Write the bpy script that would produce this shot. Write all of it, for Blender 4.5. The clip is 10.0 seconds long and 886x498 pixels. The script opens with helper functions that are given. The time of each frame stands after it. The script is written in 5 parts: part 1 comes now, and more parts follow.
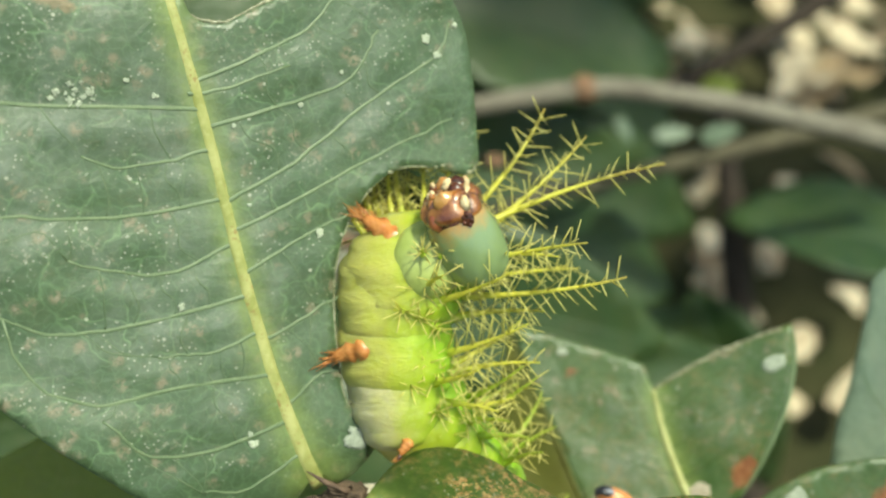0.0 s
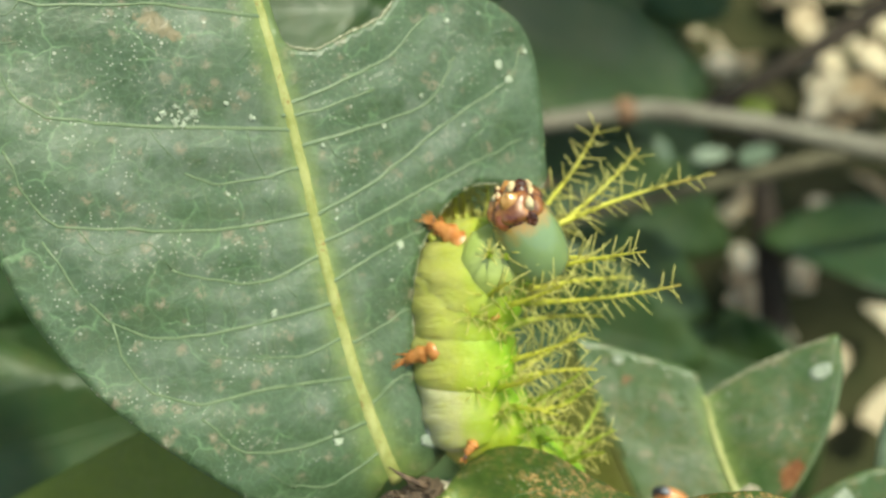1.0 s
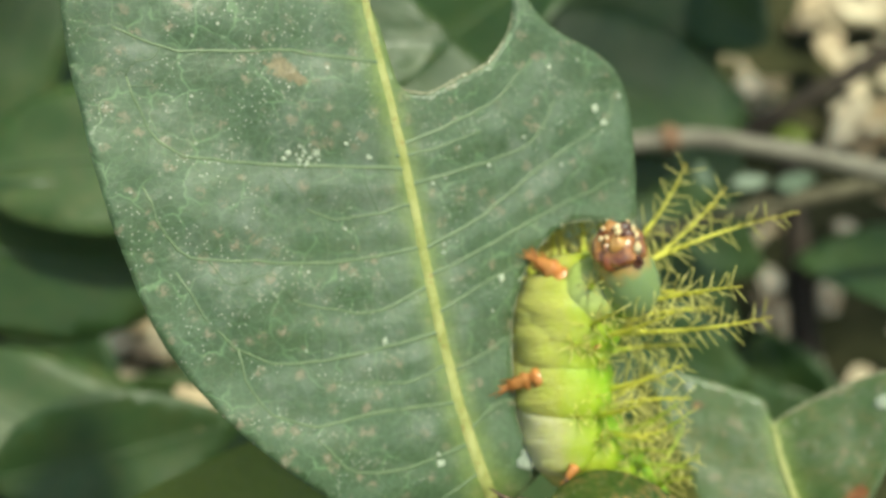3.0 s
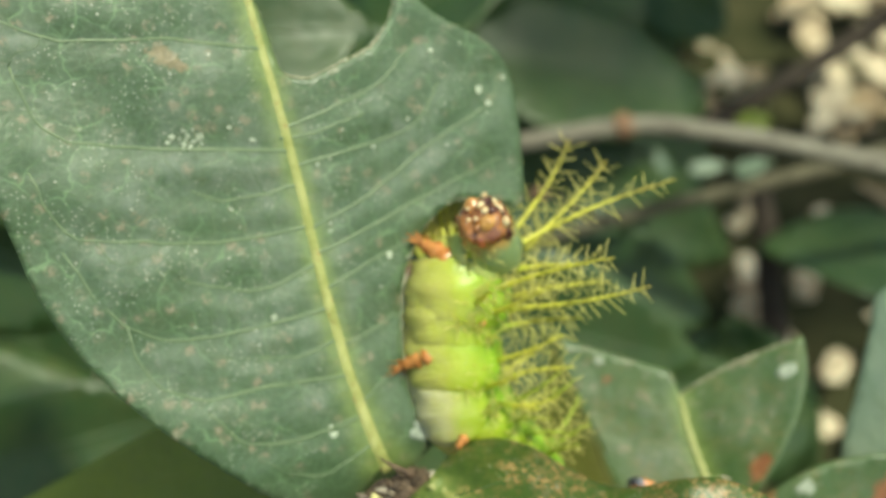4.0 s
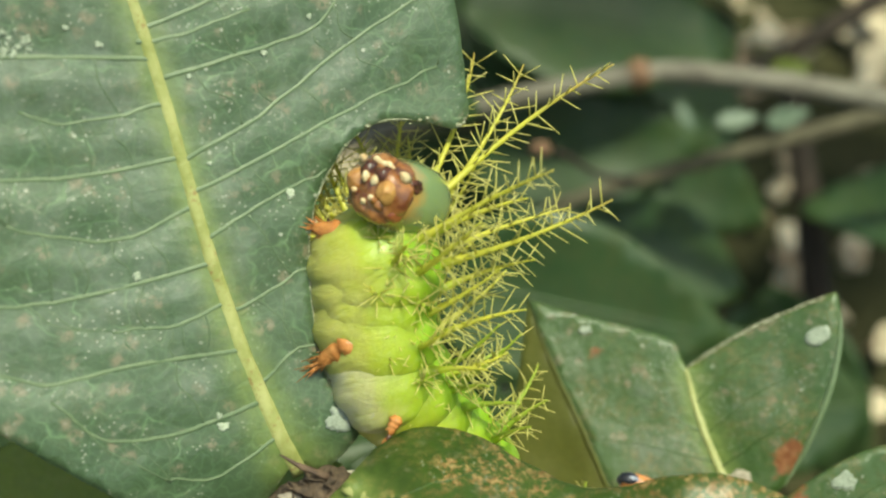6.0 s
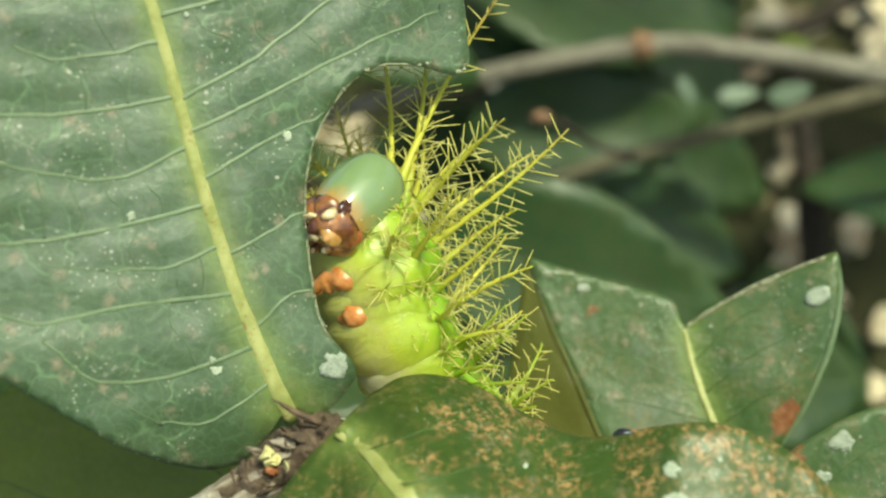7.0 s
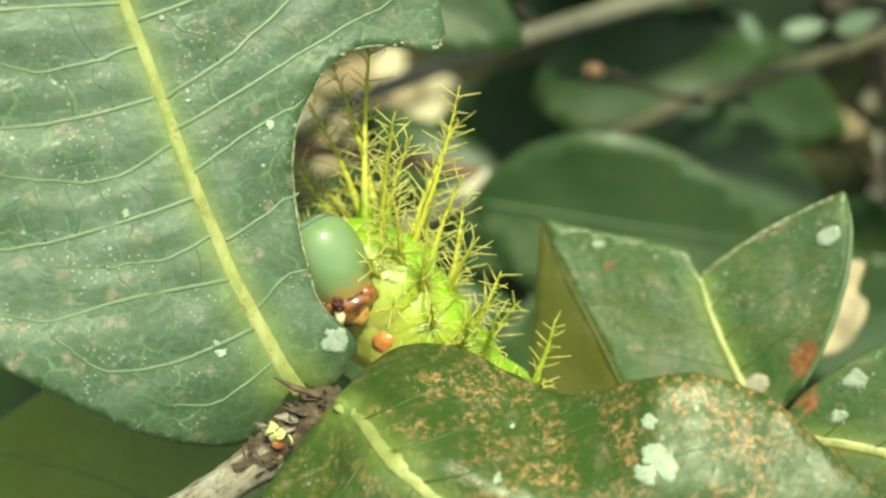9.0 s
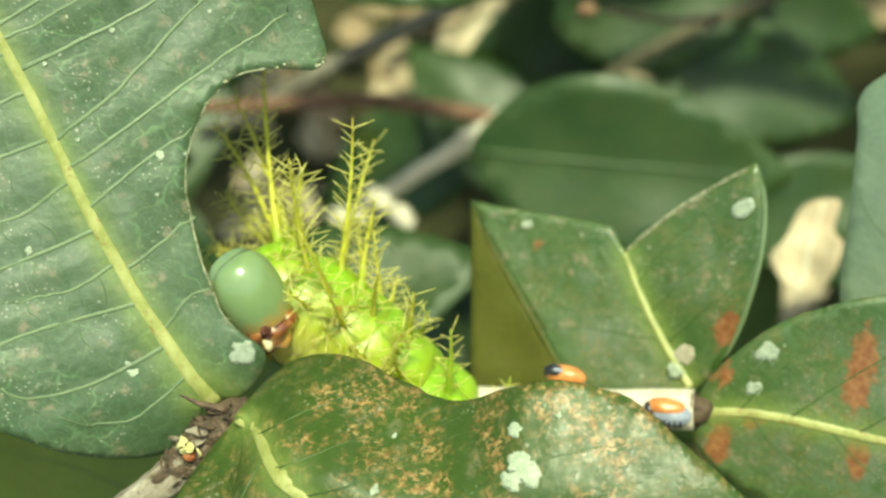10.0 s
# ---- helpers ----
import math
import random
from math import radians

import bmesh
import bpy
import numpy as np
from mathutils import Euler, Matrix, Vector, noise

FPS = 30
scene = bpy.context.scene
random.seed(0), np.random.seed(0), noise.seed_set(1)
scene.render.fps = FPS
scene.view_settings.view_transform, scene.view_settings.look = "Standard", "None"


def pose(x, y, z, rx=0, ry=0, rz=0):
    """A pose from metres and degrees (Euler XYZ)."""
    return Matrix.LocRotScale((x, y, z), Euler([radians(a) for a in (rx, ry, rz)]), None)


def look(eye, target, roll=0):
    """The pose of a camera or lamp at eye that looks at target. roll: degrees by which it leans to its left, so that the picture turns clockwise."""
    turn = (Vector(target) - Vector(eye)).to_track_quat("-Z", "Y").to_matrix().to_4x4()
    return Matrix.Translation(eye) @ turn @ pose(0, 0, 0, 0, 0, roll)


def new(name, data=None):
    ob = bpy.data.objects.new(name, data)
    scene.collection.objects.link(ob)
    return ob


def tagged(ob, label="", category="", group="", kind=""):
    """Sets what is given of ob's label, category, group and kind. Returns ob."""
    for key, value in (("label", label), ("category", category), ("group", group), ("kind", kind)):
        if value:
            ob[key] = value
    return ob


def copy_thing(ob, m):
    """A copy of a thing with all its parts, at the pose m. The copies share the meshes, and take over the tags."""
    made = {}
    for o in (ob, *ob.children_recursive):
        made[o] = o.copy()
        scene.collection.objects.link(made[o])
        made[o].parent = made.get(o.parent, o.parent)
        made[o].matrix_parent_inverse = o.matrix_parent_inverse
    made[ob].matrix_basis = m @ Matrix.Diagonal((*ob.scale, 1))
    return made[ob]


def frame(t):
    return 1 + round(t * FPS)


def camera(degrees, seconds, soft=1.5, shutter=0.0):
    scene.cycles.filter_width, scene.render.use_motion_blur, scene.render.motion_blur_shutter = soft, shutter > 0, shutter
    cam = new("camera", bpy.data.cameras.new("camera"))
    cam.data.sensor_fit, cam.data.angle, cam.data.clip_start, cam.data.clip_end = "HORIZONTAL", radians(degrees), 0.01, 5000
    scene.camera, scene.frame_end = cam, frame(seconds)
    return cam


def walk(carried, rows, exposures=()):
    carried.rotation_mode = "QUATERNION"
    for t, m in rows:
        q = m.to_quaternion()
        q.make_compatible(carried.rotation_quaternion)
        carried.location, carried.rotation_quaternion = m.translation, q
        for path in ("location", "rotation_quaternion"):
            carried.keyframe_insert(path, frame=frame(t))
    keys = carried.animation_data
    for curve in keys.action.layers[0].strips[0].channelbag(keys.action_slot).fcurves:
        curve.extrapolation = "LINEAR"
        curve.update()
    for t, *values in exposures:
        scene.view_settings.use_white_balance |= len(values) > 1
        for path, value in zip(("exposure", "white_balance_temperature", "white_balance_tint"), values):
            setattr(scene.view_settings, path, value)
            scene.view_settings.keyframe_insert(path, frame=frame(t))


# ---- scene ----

# The plant has its own axes in millimetres: u to the right, v up along the leaf, w towards the camera.
cam = camera(34.44, 10.0, 2.3)
TILT = radians(40)
W = Matrix.Translation((0, 0, 0.2)) @ Matrix(((1, 0, 0, 0), (0, math.sin(TILT), -math.cos(TILT), 0), (0, math.cos(TILT), math.sin(TILT), 0), (0, 0, 0, 1)))
MM = 0.001
PATH = [
    (0, 3.98, 0.71, 102.80, -0.706, -0.925, 0.128),
    (0.3, 7.72, -3.03, 106.47, -0.603, 1.192, 1.040),
    (0.5, 5.73, -4.17, 108.66, 0.109, 0.072, -0.165),
    (0.7, 1.83, -3.52, 110.18, 1.002, -0.062, -0.171),
    (1, 0.02, -0.03, 110.40, 0.162, 0.028, 0.234),
    (1.2, 2.26, 0.26, 111.02, -0.492, 1.611, 1.722),
    (1.5, 2.45, 0.09, 112.39, 0.357, 0.645, 0.929),
    (1.8, -0.20, 2.05, 111.66, 0.991, 0.485, 1.139),
    (1.9, -2.48, 1.31, 113.17, 0.652, -0.518, 0.387),
    (2, 1.66, -2.36, 113.09, 0.608, 0.631, 1.120),
    (2.1, 3.21, -3.39, 112.53, 0.477, -0.208, 1.654),
    (2.2, 2.50, -2.82, 111.22, 1.237, 0.242, 1.854),
    (2.4, -1.42, -4.23, 111.61, -0.067, 1.079, 2.046),
    (2.5, -4.95, -5.70, 113.10, 1.068, 0.057, 1.160),
    (2.7, -10.00, -1.40, 112.68, 0.809, -0.098, 1.250),
    (3.8, 2.41, 1.05, 124.72, 0.505, 1.493, 0.161),
    (4, 3.35, -0.25, 121.22, 0.622, 0.966, -0.064),
    (4.2, 6.37, -0.94, 110.45, 0.292, 0.668, -0.799),
    (4.5, 2.82, -0.79, 98.13, 0.704, 1.328, -1.478),
    (4.8, 11.68, -2.01, 95.93, 0.922, 4.104, 0.349),
    (5, 10.69, -1.44, 95.85, 0.672, 2.422, -1.404),
    (5.3, 8.64, -2.07, 94.70, 0.674, 2.755, -1.363),
    (5.5, 11.43, -4.14, 94.70, 0.428, 2.864, -1.222),
    (5.8, 12.51, -2.49, 91.54, 0.039, 3.421, -1.033),
    (6, 11.78, -3.82, 92.64, 0.167, 3.003, -1.432),
    (6.2, 12.66, -6.23, 91.63, 0.113, 2.918, -1.146),
    (7.3, 11.57, -6.73, 91.54, -0.407, 2.960, -0.522),
    (7.5, 13.54, -10.66, 91.42, -0.218, 3.381, -0.738),
    (7.7, 11.30, -8.67, 88.46, -1.669, 2.459, -1.945),
    (8, 14.93, -12.62, 91.83, -0.168, 3.523, -1.010),
    (8.2, 14.86, -8.38, 90.77, -2.777, 3.959, -0.623),
    (8.5, 18.32, -6.54, 95.22, -0.688, 3.857, -0.986),
    (8.8, 22.85, -7.23, 94.05, -1.170, 5.142, -2.205),
    (9, 22.05, -5.69, 93.90, -2.616, 8.111, -4.925),
    (9.2, 27.70, -0.28, 93.52, -4.811, 11.878, -7.663),
    (9.3, 34.18, -0.41, 92.26, -5.632, 12.934, -8.774),
    (9.5, 39.85, -2.10, 91.53, -6.759, 12.812, -9.161),
    (9.7, 44.49, -2.27, 90.71, -8.304, 14.166, -9.471),
    (10, 39.64, 1.08, 94.04, -7.723, 12.461, -9.005),
]
walk(cam, [(t, W @ pose(u * MM, v * MM, w * MM, rx, ry, rz)) for t, u, v, w, rx, ry, rz in PATH], exposures=[(0, 0.64, 6500, -10), (2.5, 0.58, 6500, -11), (4.5, 0.5, 6550, -11), (5, 0.45, 6550, -12), (6.2, 0.52, 6600, -12), (7.5, 0.66, 6850, -18), (8.3, 0.84, 7050, -22), (10, 0.82, 7100, -23)])
cam.data.dof.use_dof = True
cam.data.dof.focus_distance = 0.1
cam.data.dof.aperture_fstop = 32

# ---- light ----
SUN_LOCAL = Vector((0.3, 0.55, 0.78)).normalized()
sun_dir = (W.to_3x3() @ SUN_LOCAL).normalized()
sun = new("sun", bpy.data.lights.new("sun", "SUN"))
sun.data.energy, sun.data.angle, sun.data.color = 3.3, radians(3.0), (1.0, 0.93, 0.78)
sun.matrix_basis = look((0, 0, 3), Vector((0, 0, 3)) - sun_dir)
world = bpy.data.worlds.new("sky")
scene.world = world
world.use_nodes = True
wn = world.node_tree
sky = wn.nodes.new("ShaderNodeTexSky")
sky.sky_type, sky.sun_disc = "NISHITA", False
sky.air_density, sky.dust_density = 1.0, 4.0
sky.sun_elevation = math.asin(sun_dir.z)
sky.sun_rotation = math.atan2(sun_dir.x, sun_dir.y)
wn.links.new(sky.outputs[0], wn.nodes["Background"].inputs[0])
wn.nodes["Background"].inputs[1].default_value = 0.13

# ---- materials ----


class Nodes:
    """A small writer for node materials, with coordinates in millimetres."""

    def __init__(self, name, rough=0.5, spec=0.5, metal=0.0):
        self.mat = bpy.data.materials.new(name)
        self.mat.use_nodes = True
        self.t = self.mat.node_tree
        self.p = self.t.nodes["Principled BSDF"]
        self.p.inputs["Roughness"].default_value = rough
        self.p.inputs["Specular IOR Level"].default_value = spec
        self.p.inputs["Metallic"].default_value = metal
        co = self.add("ShaderNodeTexCoord")
        self.mm = self.add("ShaderNodeMapping")
        self.mm.inputs["Scale"].default_value = (1000, 1000, 1000)
        self.link(co.outputs["Object"], self.mm.inputs[0])
        self.co = self.mm.outputs[0]

    def add(self, kind):
        return self.t.nodes.new(kind)

    def link(self, a, b):
        self.t.links.new(a, b)

    def noise(self, scale, detail=4, rough=0.55, dist=0.0, co=None):
        n = self.add("ShaderNodeTexNoise")
        n.inputs["Scale"].default_value, n.inputs["Detail"].default_value = scale, detail
        n.inputs["Roughness"].default_value, n.inputs["Distortion"].default_value = rough, dist
        self.link(co or self.co, n.inputs["Vector"])
        return n.outputs[0]

    def cells(self, scale, feature="F1", jitter=1.0, co=None, flat=False):
        n = self.add("ShaderNodeTexVoronoi")
        n.feature, n.voronoi_dimensions = feature, "2D" if flat else "3D"
        n.inputs["Scale"].default_value, n.inputs["Randomness"].default_value = scale, jitter
        self.link(co or self.co, n.inputs["Vector"])
        return n.outputs["Distance"]

    def step(self, x, lo, hi, a=0.0, b=1.0):
        n = self.add("ShaderNodeMapRange")
        n.inputs["From Min"].default_value, n.inputs["From Max"].default_value = lo, hi
        n.inputs["To Min"].default_value, n.inputs["To Max"].default_value = a, b
        self.link(x, n.inputs["Value"])
        return n.outputs[0]

    def math(self, op, a, b):
        n = self.add("ShaderNodeMath")
        n.operation = op
        for k, v in enumerate((a, b)):
            if isinstance(v, (int, float)):
                n.inputs[k].default_value = v
            else:
                self.link(v, n.inputs[k])
        return n.outputs[0]

    def mix(self, fac, a, b):
        n = self.add("ShaderNodeMix")
        n.data_type = "RGBA"
        for k, v in ((0, fac), (6, a), (7, b)):
            if isinstance(v, (int, float)):
                n.inputs[k].default_value = v
            elif isinstance(v, tuple):
                n.inputs[k].default_value = (*v, 1)
            else:
                self.link(v, n.inputs[k])
        return n.outputs[2]

    def axis(self, k, co=None):
        n = self.add("ShaderNodeSeparateXYZ")
        self.link(co or self.co, n.inputs[0])
        return n.outputs[k]

    def colour(self, c):
        if isinstance(c, tuple):
            self.p.inputs["Base Color"].default_value = (*c, 1)
        else:
            self.link(c, self.p.inputs["Base Color"])
        return self

    def rough(self, x):
        self.link(x, self.p.inputs["Roughness"])

    def bump(self, x, mm):
        n = self.add("ShaderNodeBump")
        n.inputs["Distance"].default_value, n.inputs["Strength"].default_value = mm * MM, 1.0
        self.link(x, n.inputs["Height"])
        self.link(n.outputs[0], self.p.inputs["Normal"])

    def through_light(self, c, share):
        """Some of the light passes through, as in a leaf."""
        t = self.add("ShaderNodeBsdfTranslucent")
        if isinstance(c, tuple):
            t.inputs[0].default_value = (*c, 1)
        else:
            self.link(c, t.inputs[0])
        m = self.add("ShaderNodeMixShader")
        m.inputs[0].default_value = share
        out = self.t.nodes["Material Output"]
        self.link(self.p.outputs[0], m.inputs[1])
        self.link(t.outputs[0], m.inputs[2])
        self.link(m.outputs[0], out.inputs[0])

    def flesh(self, radius_mm, weight):
        self.p.inputs["Subsurface Weight"].default_value = weight
        self.p.inputs["Subsurface Radius"].default_value = (1.0, 0.9, 0.35)
        self.p.inputs["Subsurface Scale"].default_value = radius_mm * MM


def leaf_material(name, dark, light, dots, rust, net, rough=0.38, share=0.22, dust_sheen=0.5, grey=(0.2, 0.21, 0.17), spec=0.5, burn=((0.2, 0.07, 0.025), (0.3, 0.14, 0.055))):
    """Green leaf skin: two greens, a fine net of veins, pale specks, a grey film of dust and painted sheen, and rust.
    """
    n = Nodes(name, rough, spec)
    c = n.mix(n.step(n.noise(0.13, 5), 0.35, 0.65), dark, light)
    c = n.mix(n.step(n.noise(1.6, 3), 0.4, 0.75, 0, 0.35), c, tuple(v * 1.35 for v in light))
    warp = n.add("ShaderNodeVectorMath")
    warp.operation = "ADD"
    push = n.add("ShaderNodeTexNoise")
    push.inputs["Scale"].default_value = 0.5
    big = n.add("ShaderNodeVectorMath")
    big.operation = "SCALE"
    big.inputs["Scale"].default_value = 2.2
    n.link(n.co, push.inputs["Vector"])
    n.link(push.outputs["Color"], big.inputs[0])
    n.link(n.co, warp.inputs[0])
    n.link(big.outputs[0], warp.inputs[1])
    edge = n.cells(0.36, "DISTANCE_TO_EDGE", co=warp.outputs[0], flat=True)
    veins = n.math("MULTIPLY", n.step(edge, 0.0, 0.055, net, 0.0), n.step(n.noise(0.3, 3), 0.4, 0.6))
    fine = n.step(n.cells(1.3, "DISTANCE_TO_EDGE", co=warp.outputs[0], flat=True), 0.0, 0.09, net * 0.4, 0.0)
    c = n.mix(n.math("MAXIMUM", veins, fine), c, tuple(v * 2.4 for v in light))
    # Grey patches stand for dust and for soft sheen painted into the colour.
    patch = n.step(n.noise(0.1, 4, 0.6), 0.44, 0.6, 0, dust_sheen)
    inner = n.add("ShaderNodeAttribute")
    inner.attribute_name = "inner"
    rib = n.add("ShaderNodeAttribute")
    rib.attribute_name = "rib"
    patch = n.math("MULTIPLY", patch, n.step(inner.outputs["Fac"], 0.5, 4.0))
    film = n.math("MULTIPLY", patch, n.step(n.noise(0.55, 5, 0.6), 0.34, 0.66))
    c = n.mix(film, c, grey)
    c = n.mix(n.math("MULTIPLY", n.step(n.noise(2.6, 4, 0.6), 0.56, 0.66), n.step(n.noise(0.2, 3), 0.52, 0.64, 0, dots * 0.5)), c, (0.34, 0.32, 0.24))
    spots = n.step(n.cells(0.5, flat=True), 0.03, 0.085, 1, 0)
    spots = n.math("MULTIPLY", spots, n.step(n.noise(0.3, 2), 0.57, 0.63, 0, dots * 0.8))
    c = n.mix(spots, c, (0.55, 0.55, 0.44))
    tiny = n.math("MULTIPLY", n.step(n.cells(1.7, flat=True), 0.1, 0.16, 1, 0), n.step(n.noise(0.35, 3), 0.5, 0.6, 0, dots * 0.55))
    c = n.mix(tiny, c, (0.5, 0.5, 0.4))
    tan = n.math("MULTIPLY", n.step(n.cells(0.5, flat=True), 0.12, 0.3, 1, 0), n.step(n.noise(0.33, 3, co=warp.outputs[0]), 0.47, 0.56, 0, dots * 0.9))
    tan = n.math("MULTIPLY", tan, n.step(n.noise(2.4, 4), 0.4, 0.56))
    c = n.mix(tan, c, (0.24, 0.2, 0.13))
    red = n.math("MULTIPLY", n.step(n.noise(1.7, 6, 0.78), 0.48, 0.54), n.step(n.noise(0.32, 5, 0.65), 0.4, 0.53, 0, rust))
    red = n.math("MULTIPLY", red, n.step(n.noise(0.12, 3), 0.36, 0.52))
    c = n.mix(red, c, n.mix(n.step(n.noise(2.8, 3), 0.4, 0.62), (0.19, 0.105, 0.036), (0.38, 0.26, 0.105)))
    stain = n.add("ShaderNodeAttribute")
    stain.attribute_name = "stain"
    burnt = n.step(n.math("ADD", stain.outputs["Fac"], n.step(n.noise(1.0, 5, 0.65), 0.3, 0.7, -0.3, 0.3)), 0.45, 0.7)
    c = n.mix(burnt, c, n.mix(n.step(n.noise(1.8, 4), 0.4, 0.65), *burn))
    c = n.mix(n.math("MULTIPLY", rib.outputs["Fac"], n.step(n.noise(1.2, 3), 0.3, 0.6, 0.5, 0.9)), c, (0.2, 0.26, 0.06))
    n.colour(c)
    n.rough(n.math("ADD", n.step(n.noise(0.9, 5), 0.3, 0.7, rough - 0.08, rough + 0.14), n.math("MULTIPLY", film, 0.25)))
    n.bump(n.math("ADD", n.math("MULTIPLY", edge, 1.2), n.math("ADD", n.noise(1.8, 5), n.noise(0.5, 3))), 0.07)
    n.through_light(n.mix(0.5, c, (0.2, 0.32, 0.03)), share)
    return n.mat


def simple(name, a, b, scale, rough=0.5, bump_mm=0.0, share=0.0, spec=0.5):
    n = Nodes(name, rough, spec)
    c = n.mix(n.step(n.noise(scale, 5, 0.6), 0.32, 0.68), a, b)
    c = n.mix(n.step(n.noise(scale * 7, 3), 0.45, 0.75, 0, 0.4), c, tuple(v * 0.6 for v in a))
    n.colour(c)
    if bump_mm:
        n.bump(n.noise(scale * 3, 6), bump_mm)
    if share:
        n.through_light(c, share)
    if rough <= 0.1:
        n.p.inputs["Coat Weight"].default_value = 1.0
        n.p.inputs["Coat Roughness"].default_value = 0.07
    return n.mat


MAIN_LEAF = leaf_material("old_leaf_skin", (0.045, 0.08, 0.032), (0.068, 0.111, 0.05), 0.85, 0.05, 0.7, 0.45, 0.2, 0.75, (0.18, 0.215, 0.172), 0.9, ((0.16, 0.13, 0.06), (0.24, 0.19, 0.1)))
FRONT_LEAF = leaf_material("rusty_leaf_skin", (0.032, 0.06, 0.008), (0.05, 0.087, 0.014), 0.5, 1.0, 0.1, 0.4, 0.22, 0.03, (0.2, 0.21, 0.17), 0.5)
SIDE_LEAF = leaf_material("side_leaf_skin", (0.042, 0.084, 0.02), (0.07, 0.117, 0.035), 0.9, 0.3, 0.25, 0.36, 0.22, 0.7, (0.17, 0.195, 0.15), 0.7)
# Darker greens than the near leaves, with the background's shade put into the colour.
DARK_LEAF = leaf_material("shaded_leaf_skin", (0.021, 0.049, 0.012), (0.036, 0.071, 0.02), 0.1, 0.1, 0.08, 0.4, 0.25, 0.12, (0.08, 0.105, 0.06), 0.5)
MID_LEAF = leaf_material("half_shade_leaf_skin", (0.03, 0.062, 0.016), (0.048, 0.088, 0.026), 0.2, 0.15, 0.1, 0.42, 0.24, 0.2, (0.09, 0.11, 0.07), 0.4)
LOWER_LEAF = leaf_material("lower_leaf_skin", (0.16, 0.2, 0.022), (0.2, 0.25, 0.03), 0.1, 0.1, 0.05, 0.5, 0.3, 0.1)
FOLD_LEAF = leaf_material("leaf_underside", (0.1, 0.105, 0.014), (0.13, 0.135, 0.022), 0.0, 0.1, 0.1, 0.5, 0.4, 0.1)
PALE_LEAF = leaf_material("pale_leaf_skin", (0.12, 0.17, 0.12), (0.17, 0.22, 0.15), 0.1, 0.05, 0.1)


def midrib_material():
    """Straw yellow rib, olive in stretches, with brown flecks."""
    n = Nodes("midrib_yellow", 0.42)
    c = n.mix(n.step(n.noise(0.5, 4), 0.35, 0.65), (0.27, 0.29, 0.08), (0.42, 0.42, 0.16))
    c = n.mix(n.step(n.noise(2.2, 4), 0.5, 0.7, 0, 0.5), c, (0.46, 0.45, 0.2))
    flecks = n.math("MULTIPLY", n.step(n.noise(2.8, 5, 0.7), 0.54, 0.62), n.step(n.noise(0.4, 3), 0.45, 0.6, 0, 0.8))
    n.colour(n.mix(flecks, c, (0.24, 0.12, 0.04)))
    n.bump(n.noise(2.0, 5), 0.05)
    n.through_light(c, 0.15)
    return n.mat


MIDRIB = midrib_material()
VEIN = simple("vein_pale_green", (0.12, 0.172, 0.082), (0.17, 0.222, 0.115), 1.0, 0.45, 0.0, 0.15)
THIN_VEIN = simple("vein_thin_green", (0.09, 0.135, 0.065), (0.13, 0.175, 0.09), 1.0, 0.45, 0.0, 0.15)
# Midrib tone for far leaves, darkened so their shade lies in the colour.
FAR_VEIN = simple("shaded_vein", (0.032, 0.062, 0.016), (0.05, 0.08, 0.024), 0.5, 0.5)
GREY_LICHEN = simple("lichen_grey", (0.23, 0.265, 0.2), (0.35, 0.38, 0.3), 1.5, 0.9, 0.12)
BEIGE_LICHEN = simple("lichen_beige", (0.3, 0.26, 0.19), (0.46, 0.41, 0.32), 1.3, 0.9, 0.15)
DIM_VEIN = simple("vein_dim_green", (0.05, 0.09, 0.02), (0.075, 0.118, 0.03), 1.0, 0.45, 0.0, 0.15)
LICHEN = simple("lichen_white", (0.28, 0.32, 0.23), (0.44, 0.48, 0.36), 1.5, 0.9, 0.15)
RUST = simple("rust_red", (0.24, 0.07, 0.025), (0.34, 0.13, 0.04), 0.8, 0.6, 0.05)
# Pale bitten tissue, its lightest spots painted in as glints.
BITE = simple("bitten_edge", (0.07, 0.08, 0.03), (0.42, 0.41, 0.28), 2.2, 0.14, 0.05)


def bark_material():
    """Grey-brown bark with its grain along the twig, pale crust and dark cracks."""
    n = Nodes("twig_bark", 0.8, 0.3)
    grain = n.add("ShaderNodeMapping")
    grain.vector_type = "TEXTURE"
    grain.inputs["Rotation"].default_value = (0, 0, radians(30))
    grain.inputs["Scale"].default_value = (4.5, 0.7, 0.7)
    n.link(n.co, grain.inputs[0])
    long = n.noise(1.0, 6, 0.7, 0.4, grain.outputs[0])
    c = n.mix(n.step(long, 0.35, 0.62), (0.12, 0.085, 0.055), (0.36, 0.31, 0.24))
    c = n.mix(n.step(n.noise(0.45, 4), 0.5, 0.66, 0, 0.7), c, (0.46, 0.42, 0.35))
    c = n.mix(n.step(n.noise(2.6, 5, 0.7), 0.56, 0.66, 0, 0.8), c, (0.08, 0.055, 0.035))
    n.colour(c)
    n.bump(n.math("ADD", long, n.math("MULTIPLY", n.noise(2.2, 5), 0.5)), 0.3)
    return n.mat


BARK = bark_material()
PALE_BARK = simple("pale_bark", (0.5, 0.44, 0.33), (0.68, 0.62, 0.5), 0.5, 0.7, 0.15)
GREY_BARK = simple("grey_bark", (0.12, 0.105, 0.08), (0.22, 0.2, 0.155), 0.25, 0.8, 0.3)
OLIVE_BARK = simple("olive_bark", (0.07, 0.06, 0.035), (0.13, 0.115, 0.07), 0.3, 0.85, 0.3)
BROWN_BARK = simple("brown_bark", (0.022, 0.016, 0.01), (0.055, 0.038, 0.025), 0.3, 0.85, 0.3)
